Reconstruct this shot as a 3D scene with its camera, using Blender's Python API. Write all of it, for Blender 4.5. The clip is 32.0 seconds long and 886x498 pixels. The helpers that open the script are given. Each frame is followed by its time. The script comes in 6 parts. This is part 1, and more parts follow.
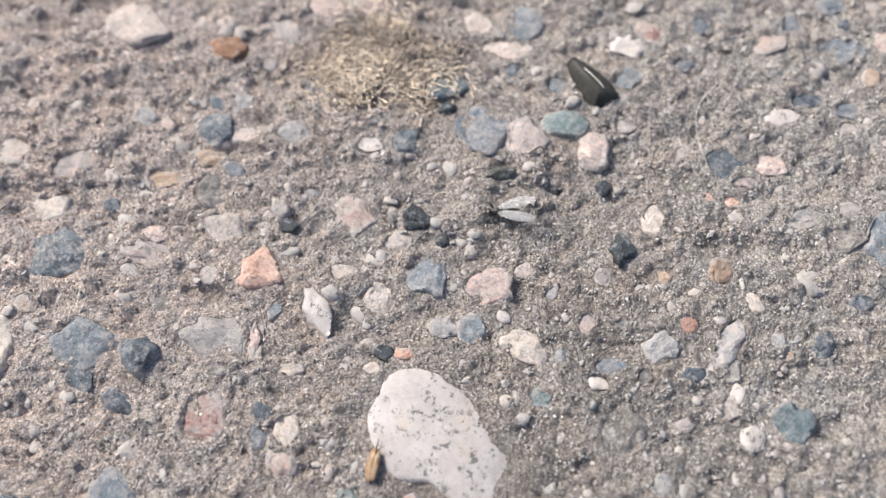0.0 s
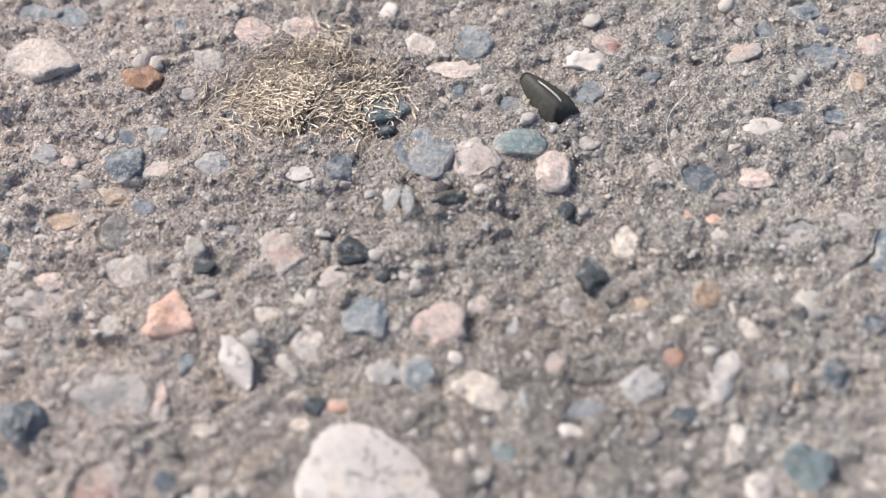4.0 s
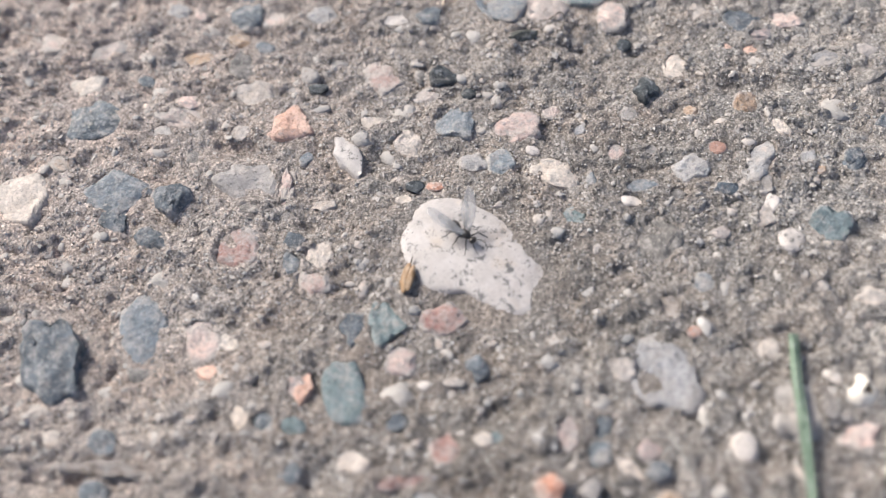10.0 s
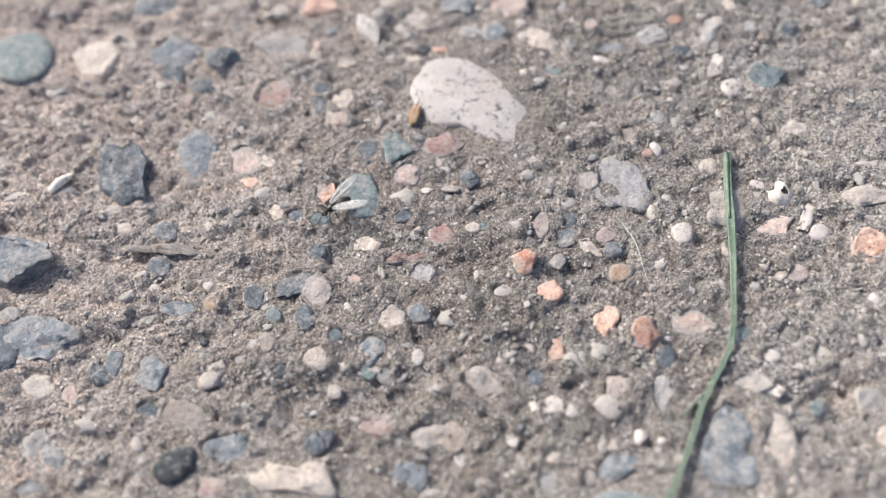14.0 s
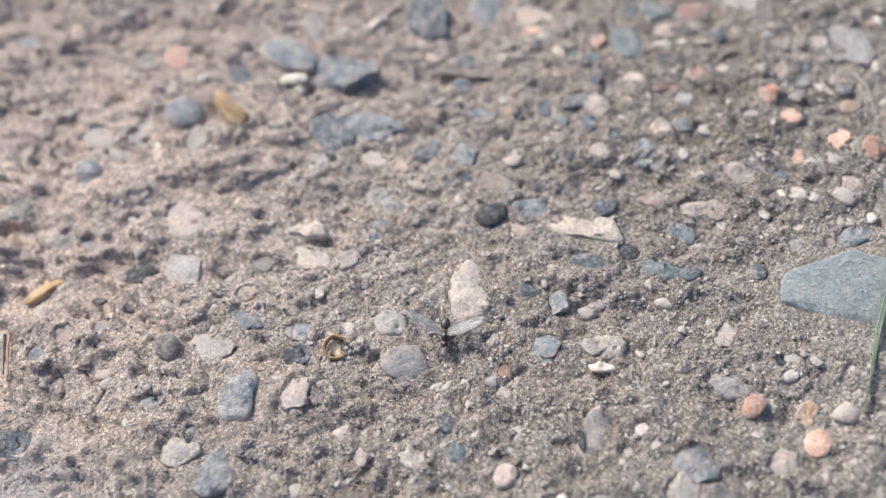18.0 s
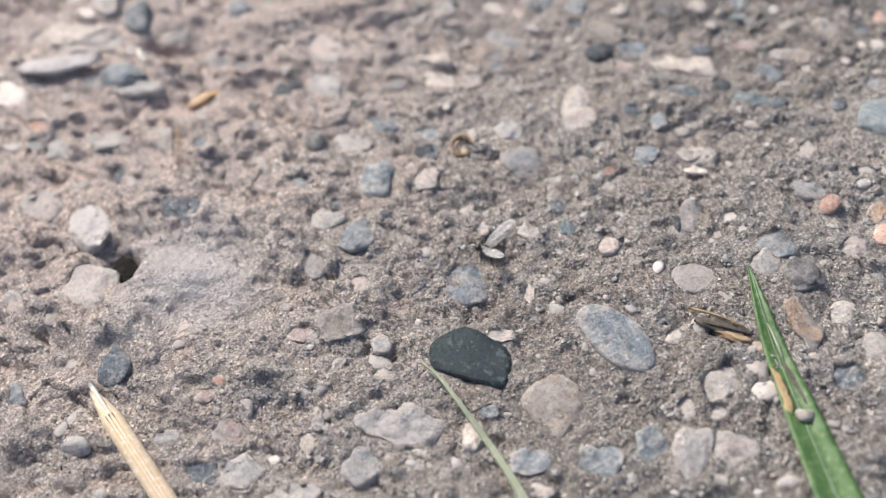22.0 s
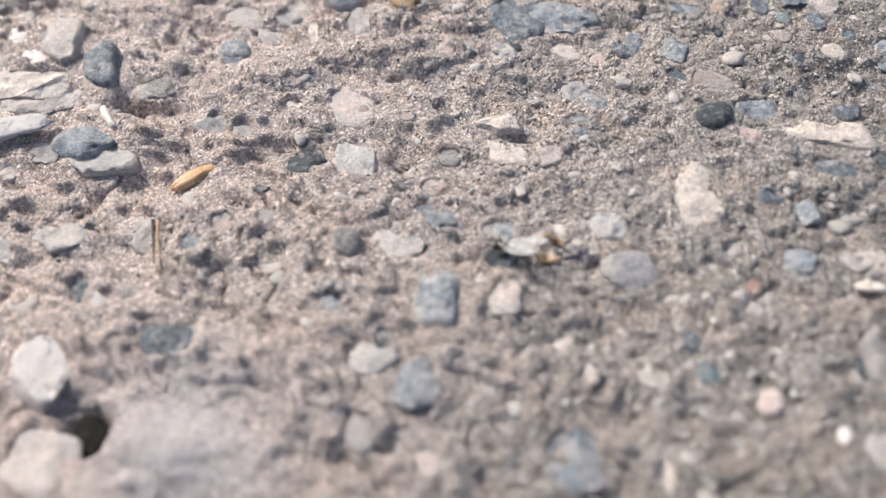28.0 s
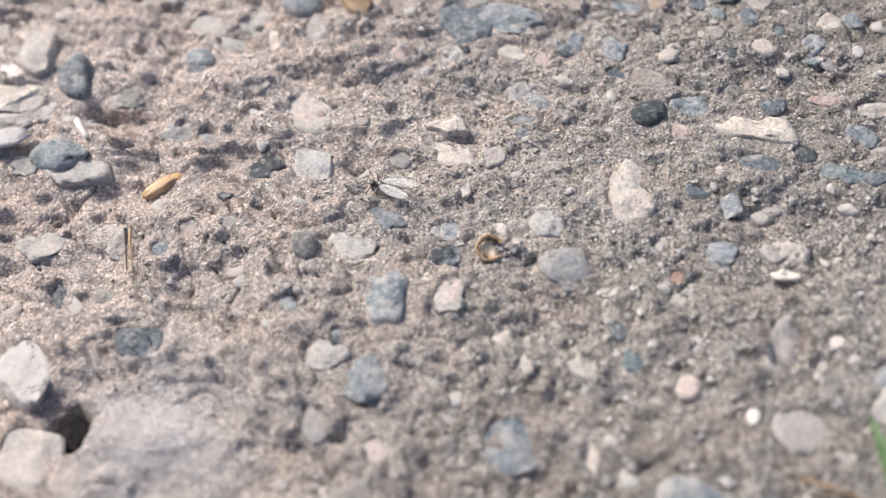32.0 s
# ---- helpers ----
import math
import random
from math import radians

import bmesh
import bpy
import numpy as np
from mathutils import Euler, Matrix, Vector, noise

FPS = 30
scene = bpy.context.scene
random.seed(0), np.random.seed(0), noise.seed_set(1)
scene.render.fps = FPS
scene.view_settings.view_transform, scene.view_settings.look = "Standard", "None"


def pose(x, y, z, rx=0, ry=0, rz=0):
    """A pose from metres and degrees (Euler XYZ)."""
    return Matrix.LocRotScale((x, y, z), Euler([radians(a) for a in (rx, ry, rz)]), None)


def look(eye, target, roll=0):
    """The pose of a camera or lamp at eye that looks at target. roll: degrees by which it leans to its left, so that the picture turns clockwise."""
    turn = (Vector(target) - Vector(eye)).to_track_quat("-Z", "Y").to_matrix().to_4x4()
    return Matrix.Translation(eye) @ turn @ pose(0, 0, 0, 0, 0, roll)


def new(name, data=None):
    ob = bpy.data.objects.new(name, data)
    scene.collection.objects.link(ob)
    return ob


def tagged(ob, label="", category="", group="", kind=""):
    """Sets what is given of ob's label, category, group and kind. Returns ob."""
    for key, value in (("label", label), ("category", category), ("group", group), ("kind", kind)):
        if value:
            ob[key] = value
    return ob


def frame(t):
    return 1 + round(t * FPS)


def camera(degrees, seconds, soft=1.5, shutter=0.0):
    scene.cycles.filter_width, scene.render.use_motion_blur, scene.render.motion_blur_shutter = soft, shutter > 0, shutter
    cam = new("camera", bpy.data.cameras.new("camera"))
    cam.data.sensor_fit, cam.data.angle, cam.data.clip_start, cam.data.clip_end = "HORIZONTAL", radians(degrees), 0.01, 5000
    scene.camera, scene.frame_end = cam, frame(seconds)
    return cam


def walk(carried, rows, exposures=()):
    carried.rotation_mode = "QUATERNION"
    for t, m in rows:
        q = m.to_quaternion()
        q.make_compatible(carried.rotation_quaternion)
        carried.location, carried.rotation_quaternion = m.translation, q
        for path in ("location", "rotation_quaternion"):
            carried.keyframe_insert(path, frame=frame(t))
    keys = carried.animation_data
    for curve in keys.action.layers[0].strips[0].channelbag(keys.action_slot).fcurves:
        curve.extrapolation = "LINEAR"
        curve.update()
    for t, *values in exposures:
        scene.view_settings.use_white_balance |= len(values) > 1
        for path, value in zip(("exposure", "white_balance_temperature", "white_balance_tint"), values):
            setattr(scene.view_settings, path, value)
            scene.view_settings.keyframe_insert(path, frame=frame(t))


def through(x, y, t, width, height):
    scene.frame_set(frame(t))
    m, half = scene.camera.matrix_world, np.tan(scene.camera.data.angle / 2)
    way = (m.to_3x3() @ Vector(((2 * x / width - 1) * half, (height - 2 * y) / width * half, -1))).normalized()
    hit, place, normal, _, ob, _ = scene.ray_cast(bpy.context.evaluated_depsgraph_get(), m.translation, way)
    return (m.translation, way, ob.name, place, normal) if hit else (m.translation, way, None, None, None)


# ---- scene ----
# Close view of an exposed-aggregate concrete pavement in soft daylight; a small winged ant walks over it.
cam = camera(50.00, 32.0, soft=1.2)
cam.data.dof.use_dof, cam.data.dof.focus_distance, cam.data.dof.aperture_fstop = True, 0.107, 13.5
walk(cam, [
    (0, pose(0.00000, -0.06424, 0.09892, 26.318, 2.210, 0.000)),
    (0.5, pose(0.00160, -0.06405, 0.09734, 26.431, 2.473, -0.543)),
    (1, pose(-0.00035, -0.06349, 0.09768, 27.613, 2.534, -1.374)),
    (1.5, pose(-0.00138, -0.06359, 0.09759, 29.173, 2.738, -1.487)),
    (2, pose(-0.00037, -0.06328, 0.09532, 30.598, 2.691, -1.731)),
    (2.5, pose(-0.00207, -0.06541, 0.08454, 32.455, 2.400, -2.134)),
    (3, pose(0.00367, -0.06292, 0.07819, 32.914, 2.763, -2.113)),
    (3.5, pose(0.00338, -0.06392, 0.07999, 32.818, 2.395, -2.412)),
    (4, pose(0.00358, -0.06413, 0.08128, 32.857, 2.504, -2.448)),
    (4.5, pose(0.00352, -0.06510, 0.08156, 33.207, 2.676, -2.512)),
    (6.5, pose(0.00222, -0.06517, 0.08139, 33.839, 2.576, -2.784)),
    (7, pose(0.00276, -0.06590, 0.08119, 34.064, 3.126, -2.609)),
    (7.5, pose(0.00232, -0.06639, 0.08100, 34.082, 3.019, -2.745)),
    (8, pose(0.00168, -0.06632, 0.08106, 34.180, 2.734, -2.860)),
    (8.5, pose(-0.00112, -0.06939, 0.08079, 34.873, 2.541, -3.050)),
    (9, pose(-0.00369, -0.07435, 0.08129, 35.750, 3.328, -1.364)),
    (9.5, pose(-0.00472, -0.08503, 0.08151, 35.412, 3.631, -0.762)),
    (10, pose(-0.00298, -0.09508, 0.08147, 35.521, 3.920, -1.116)),
    (10.5, pose(0.00172, -0.09929, 0.08250, 35.179, 4.360, -1.260)),
    (11, pose(0.00082, -0.10288, 0.08206, 35.141, 4.333, -1.339)),
    (11.5, pose(-0.00088, -0.10658, 0.08247, 34.940, 4.326, -1.257)),
    (12, pose(-0.00284, -0.11380, 0.08384, 34.862, 4.171, -0.871)),
    (12.5, pose(-0.00302, -0.12801, 0.08468, 36.617, 4.144, 0.171)),
    (13, pose(0.00075, -0.12985, 0.08560, 36.628, 4.346, 0.486)),
    (13.5, pose(-0.00006, -0.12676, 0.08620, 36.584, 4.135, 0.248)),
    (15.5, pose(-0.00436, -0.12397, 0.08351, 36.885, 4.316, 0.612)),
    (16, pose(-0.00696, -0.12903, 0.08447, 37.490, 4.640, 2.163)),
    (16.5, pose(-0.01181, -0.13794, 0.08773, 37.945, 4.998, 3.975)),
    (17, pose(-0.01611, -0.15044, 0.09075, 38.802, 5.043, 5.065)),
    (17.5, pose(-0.01947, -0.15821, 0.09122, 38.936, 5.446, 6.761)),
    (18, pose(-0.02184, -0.16379, 0.09053, 38.804, 5.257, 7.192)),
    (18.5, pose(-0.02289, -0.17101, 0.09042, 38.636, 4.909, 8.287)),
    (19, pose(-0.02375, -0.17967, 0.09206, 38.679, 5.220, 10.021)),
    (19.5, pose(-0.02780, -0.18842, 0.09235, 38.996, 5.088, 10.848)),
    (20, pose(-0.02698, -0.19146, 0.09131, 39.301, 5.449, 11.623)),
    (20.5, pose(-0.02642, -0.19380, 0.09032, 39.338, 5.347, 11.547)),
    (21, pose(-0.02591, -0.19401, 0.08922, 39.089, 5.200, 11.532)),
    (21.5, pose(-0.02527, -0.19254, 0.08895, 38.895, 5.117, 11.600)),
    (22, pose(-0.02672, -0.19360, 0.08893, 38.944, 5.025, 11.501)),
    (22.5, pose(-0.02744, -0.19467, 0.08886, 39.036, 4.867, 11.368)),
    (23, pose(-0.02677, -0.19278, 0.08913, 38.900, 4.867, 11.359)),
    (23.5, pose(-0.02618, -0.19171, 0.08870, 39.032, 4.956, 11.356)),
    (24, pose(-0.02553, -0.19119, 0.08997, 39.125, 4.998, 11.468)),
    (24.5, pose(-0.03041, -0.18779, 0.09319, 38.623, 4.740, 11.315)),
    (25, pose(-0.03793, -0.18400, 0.09211, 39.053, 4.362, 10.832)),
    (25.5, pose(-0.04109, -0.17920, 0.09056, 39.074, 4.424, 10.839)),
    (27.5, pose(-0.04301, -0.16875, 0.08120, 38.850, 4.671, 10.617)),
    (28, pose(-0.04535, -0.16519, 0.07336, 38.521, 3.677, 9.770)),
    (28.5, pose(-0.04495, -0.16384, 0.07217, 37.988, 3.153, 9.367)),
    (29, pose(-0.04363, -0.16433, 0.07356, 37.837, 3.052, 9.221)),
    (29.5, pose(-0.04311, -0.16472, 0.07397, 37.633, 3.050, 9.061)),
    (30, pose(-0.04264, -0.16632, 0.07565, 37.372, 3.014, 8.949)),
    (30.5, pose(-0.04025, -0.16605, 0.07881, 36.960, 3.495, 9.025)),
    (31, pose(-0.03887, -0.16532, 0.08231, 36.287, 4.321, 8.856)),
    (31.5, pose(-0.03883, -0.16469, 0.08119, 35.934, 4.756, 8.782)),
    (32, pose(-0.03863, -0.16482, 0.08163, 35.670, 4.989, 8.732)),
], exposures=[(0, 0.66, 6180, 7), (9.5, 0.66, 6180, 7), (11, 0.62, 6180, 7), (13, 0.65, 6180, 7), (17, 0.62, 6180, 7), (21.8, 0.57, 6180, 7), (23, 0.68, 6180, 7), (32, 0.69, 6180, 7)])

# ---- light ----
world = bpy.data.worlds.new("daylight")
scene.world = world
world.use_nodes = True
wn = world.node_tree.nodes
sky = wn.new("ShaderNodeTexSky")
sky.sky_type = "NISHITA"
sky.sun_disc = False
sky.air_density, sky.dust_density, sky.ozone_density = 0.7, 4.0, 0.4      # a hazy, whitish sky
SUN_TURN, SUN_UP = 142.0, 43.0           # towards the light: far side and to the left, degrees
sky.sun_elevation = radians(SUN_UP)
sky.sun_rotation = radians(90 - SUN_TURN)
world.node_tree.links.new(sky.outputs[0], wn["Background"].inputs[0])
wn["Background"].inputs[1].default_value = 0.117
sun = new("sun", bpy.data.lights.new("sun", "SUN"))
sun.data.energy, sun.data.angle, sun.data.color = 2.45, radians(8), (1.0, 0.94, 0.87)
d = Vector((math.cos(radians(SUN_TURN)) * math.cos(radians(SUN_UP)), math.sin(radians(SUN_TURN)) * math.cos(radians(SUN_UP)), math.sin(radians(SUN_UP))))
sun.matrix_world = look(d, (0, 0, 0))

MM = 0.001


# ---- materials ----
class Mat:
    """A small builder for node materials."""

    def __init__(self, name, rough=0.85, spec=0.3):
        self.m = bpy.data.materials.new(name)
        self.m.use_nodes = True
        self.t = self.m.node_tree
        self.b = self.t.nodes["Principled BSDF"]
        self.b.inputs["Roughness"].default_value = rough
        self.b.inputs["Specular IOR Level"].default_value = spec
        self.vec = None

    def node(self, kind, **props):
        n = self.t.nodes.new(kind)
        for k, v in props.items():
            setattr(n, k, v)
        return n

    def link(self, a, b):
        self.t.links.new(a, b)

    def coords(self, shifted=True):
        tc = self.node("ShaderNodeTexCoord")
        if not shifted:
            self.vec = tc.outputs["Object"]
            return self
        info = self.node("ShaderNodeObjectInfo")
        mul = self.node("ShaderNodeMath", operation="MULTIPLY")
        mul.inputs[1].default_value = 0.7
        self.link(info.outputs["Random"], mul.inputs[0])
        add = self.node("ShaderNodeVectorMath", operation="ADD")
        self.link(tc.outputs["Object"], add.inputs[0])
        self.link(mul.outputs[0], add.inputs[1])
        self.vec = add.outputs[0]
        return self

    def noise(self, scale, detail=3.0, rough=0.6):
        n = self.node("ShaderNodeTexNoise")
        n.inputs["Scale"].default_value, n.inputs["Detail"].default_value, n.inputs["Roughness"].default_value = scale, detail, rough
        self.link(self.vec, n.inputs["Vector"])
        return n.outputs[0]

    def ramp(self, fac, stops):
        n = self.node("ShaderNodeValToRGB")
        e = n.color_ramp.elements
        while len(e) < len(stops):
            e.new(0.5)
        for el, (p, c) in zip(e, stops):
            el.position, el.color = p, (*c, 1) if len(c) == 3 else c
        self.link(fac, n.inputs[0])
        return n.outputs[0]

    def mix(self, fac, a, b, mode="MIX"):
        n = self.node("ShaderNodeMix", data_type="RGBA", blend_type=mode)
        for v, s in ((fac, 0), (a, 6), (b, 7)):
            if isinstance(v, (int, float)):
                n.inputs[s].default_value = v
            elif isinstance(v, tuple):
                n.inputs[s].default_value = (*v, 1)
            else:
                self.link(v, n.inputs[s])
        return n.outputs[2]

    def bump(self, height, strength, dist):
        n = self.node("ShaderNodeBump")
        n.inputs["Strength"].default_value, n.inputs["Distance"].default_value = strength, dist
        self.link(height, n.inputs["Height"])
        self.link(n.outputs[0], self.b.inputs["Normal"])

    def paint(self, colour):
        if isinstance(colour, tuple):
            self.b.inputs["Base Color"].default_value = (*colour, 1)
        else:
            self.link(colour, self.b.inputs["Base Color"])
        return self.m


DUST = (0.43, 0.393, 0.36)


def concrete():
    m = Mat("weathered_concrete", 0.55, 0.5).coords(False)
    big = m.ramp(m.noise(75, 5, 0.65), [(0.3, (0.47, 0.425, 0.395)), (0.5, (0.57, 0.52, 0.485)), (0.7, (0.66, 0.61, 0.57))])
    mid = m.ramp(m.noise(420, 4, 0.65), [(0.3, (0.36, 0.33, 0.3)), (0.55, (0.53, 0.485, 0.45)), (0.8, (0.68, 0.64, 0.6))])
    c = m.mix(0.5, big, mid)
    wob = m.node("ShaderNodeVectorMath", operation="MULTIPLY_ADD")
    n = m.node("ShaderNodeTexNoise")
    n.inputs["Scale"].default_value = 1800
    m.link(m.vec, n.inputs["Vector"])
    m.link(n.outputs[1], wob.inputs[0])
    wob.inputs[1].default_value = (0.0005, 0.0005, 0.0005)
    m.link(m.vec, wob.inputs[2])
    depth = []
    for scale, amount in ((2300, 0.55), (4600, 0.75)):      # sand of two sizes set close in the cement
        cells = m.node("ShaderNodeTexVoronoi")
        cells.inputs["Scale"].default_value = scale
        m.link(wob.outputs[0], cells.inputs["Vector"])
        grain = m.ramp(cells.outputs["Color"], [(0.2, (0.55, 0.53, 0.51)), (0.36, (0.87, 0.86, 0.84)), (0.58, (1.06, 1.05, 1.04)), (0.74, (1.14, 1.135, 1.13)), (0.86, (1.4, 1.4, 1.4))])
        c = m.mix(amount, c, grain, "MULTIPLY")
        # gaps between grains drawn dark, their shade put into the colour
        gap_shade = m.ramp(cells.outputs["Distance"], [(0.3, (1.14, 1.14, 1.14)), (0.75, (0.52, 0.5, 0.48))])
        c = m.mix(0.6, c, gap_shade, "MULTIPLY")
        depth.append(cells.outputs["Distance"])
    fine = m.ramp(m.noise(1300, 4, 0.75), [(0.32, (0.55, 0.535, 0.52)), (0.45, (0.9, 0.89, 0.88)), (0.54, (1.12, 1.115, 1.11)), (0.66, (1.32, 1.32, 1.31))])
    c = m.mix(0.8, c, fine, "MULTIPLY")
    c = m.mix(0.1, c, (0.5, 0.46, 0.43))
    cool = m.ramp(m.noise(210, 4, 0.65), [(0.5, (1, 1, 1)), (0.66, (0.78, 0.815, 0.85))])
    c = m.mix(0.8, c, cool, "MULTIPLY")
    warm = m.ramp(m.noise(130, 3), [(0.45, (1, 1, 1)), (0.75, (1.06, 0.99, 0.94))])
    c = m.mix(1.0, c, warm, "MULTIPLY")
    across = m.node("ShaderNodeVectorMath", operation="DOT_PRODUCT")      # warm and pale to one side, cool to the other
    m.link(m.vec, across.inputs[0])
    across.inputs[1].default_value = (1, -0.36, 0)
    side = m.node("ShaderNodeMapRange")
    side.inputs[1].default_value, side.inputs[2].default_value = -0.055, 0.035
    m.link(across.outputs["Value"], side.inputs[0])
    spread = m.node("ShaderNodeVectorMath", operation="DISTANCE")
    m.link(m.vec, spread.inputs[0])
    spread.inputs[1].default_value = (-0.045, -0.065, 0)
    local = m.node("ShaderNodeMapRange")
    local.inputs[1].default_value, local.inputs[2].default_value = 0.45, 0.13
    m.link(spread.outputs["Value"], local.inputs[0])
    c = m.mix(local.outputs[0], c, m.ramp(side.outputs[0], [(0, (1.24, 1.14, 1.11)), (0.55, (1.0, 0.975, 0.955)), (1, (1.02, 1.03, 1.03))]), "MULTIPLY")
    away = m.node("ShaderNodeVectorMath", operation="DISTANCE")
    m.link(m.vec, away.inputs[0])
    away.inputs[1].default_value = (-0.112, -0.075, 0)
    worn = m.node("ShaderNodeMapRange")                # paler where it is more worn
    worn.inputs[1].default_value, worn.inputs[2].default_value = 0.11, 0.02
    m.link(away.outputs["Value"], worn.inputs[0])
    patch = m.node("ShaderNodeMath", operation="MULTIPLY")
    m.link(worn.outputs[0], patch.inputs[0])
    m.link(m.ramp(m.noise(90, 4), [(0.25, (0.25, 0.25, 0.25)), (0.7, (1, 1, 1))]), patch.inputs[1])
    c = m.mix(patch.outputs[0], c, m.mix(1.0, c, (1.28, 1.27, 1.26), "MULTIPLY"))
    lime = m.node("ShaderNodeVectorMath", operation="DISTANCE")      # a pale limy spot
    m.link(m.vec, lime.inputs[0])
    lime.inputs[1].default_value = (-0.0791, -0.1319, 0)
    spot = m.node("ShaderNodeMapRange")
    spot.inputs[1].default_value, spot.inputs[2].default_value = 0.0125, 0.002
    m.link(lime.outputs["Value"], spot.inputs[0])
    c = m.mix(m.mix(1.0, spot.outputs[0], m.ramp(m.noise(500, 4), [(0.3, (0.6, 0.6, 0.6)), (0.6, (1, 1, 1))]), "MULTIPLY"), c, m.mix(0.5, (0.62, 0.565, 0.545), fine, "MULTIPLY"))
    for place, near, out, dark in (((0.006, -0.054, 0), 0.016, 0.04, 0.34), ((-0.024, -0.136, 0), 0.014, 0.036, 0.36), ((-0.01, -0.084, 0), 0.012, 0.036, 0.26), ((0.014, -0.016, 0), 0.008, 0.03, 0.2)):
        off = m.node("ShaderNodeVectorMath", operation="DISTANCE")      # damp, dirty stains; also puts shade along the ant's way into the colour
        m.link(m.vec, off.inputs[0])
        off.inputs[1].default_value = place
        soil = m.node("ShaderNodeMapRange")
        soil.inputs[1].default_value, soil.inputs[2].default_value, soil.inputs[4].default_value = out, near, dark * 1.5
        m.link(off.outputs["Value"], soil.inputs[0])
        blot = m.mix(1.0, soil.outputs[0], m.ramp(m.noise(95, 4, 0.65), [(0.35, (0.3, 0.3, 0.3)), (0.6, (1, 1, 1))]), "MULTIPLY")
        c = m.mix(blot, c, m.mix(1.0, c, (0.4, 0.37, 0.34), "MULTIPLY"))
    height = m.noise(1100, 6, 0.8)
    for far_in, k in zip(depth, (-0.45, -0.25)):
        dome = m.node("ShaderNodeMath", operation="MULTIPLY_ADD")
        m.link(far_in, dome.inputs[0])
        dome.inputs[1].default_value = k
        m.link(height, dome.inputs[2])
        height = dome.outputs[0]
    m.bump(height, 1.0, 0.0007)
    return m.paint(c)


def sand():
    m = Mat("sand_grains", 0.72, 0.3).coords(False)
    g = m.node("ShaderNodeNewGeometry")
    c = m.ramp(g.outputs["Random Per Island"], [(0.0, (0.09, 0.085, 0.08)), (0.13, (0.25, 0.23, 0.215)), (0.28, (0.43, 0.395, 0.365)), (0.6, (0.53, 0.485, 0.45)), (0.88, (0.6, 0.555, 0.52)), (0.96, (0.66, 0.62, 0.585)), (1.0, (0.74, 0.7, 0.67))])
    fine = m.ramp(m.noise(2800, 3, 0.7), [(0.3, (0.55, 0.54, 0.53)), (0.7, (1.3, 1.3, 1.28))])
    c = m.mix(1.0, c, fine, "MULTIPLY")
    m.bump(m.noise(3000, 3), 0.5, 0.0002)
    return m.paint(c)


def gravel():
    m = Mat("small_gravel", 0.8, 0.3).coords(False)
    g = m.node("ShaderNodeNewGeometry")
    c = m.ramp(g.outputs["Random Per Island"], [(0.0, (0.16, 0.165, 0.168)), (0.05, (0.28, 0.275, 0.268)), (0.14, (0.38, 0.355, 0.33)), (0.45, (0.43, 0.385, 0.34)), (0.62, (0.5, 0.4, 0.34)), (0.75, (0.52, 0.43, 0.37)), (0.93, (0.54, 0.49, 0.45)), (1.0, (0.66, 0.62, 0.58))])
    grain = m.ramp(m.noise(1500, 4, 0.7), [(0.3, (0.6, 0.6, 0.6)), (0.7, (1.25, 1.25, 1.25))])
    c = m.mix(1.0, c, grain, "MULTIPLY")
    dust = m.ramp(m.noise(700, 4, 0.75), [(0.34, (0, 0, 0)), (0.58, (1, 1, 1))])
    c = m.mix(dust, c, DUST)
    m.bump(m.noise(2200, 3), 0.6, 0.00025)
    return m.paint(c)


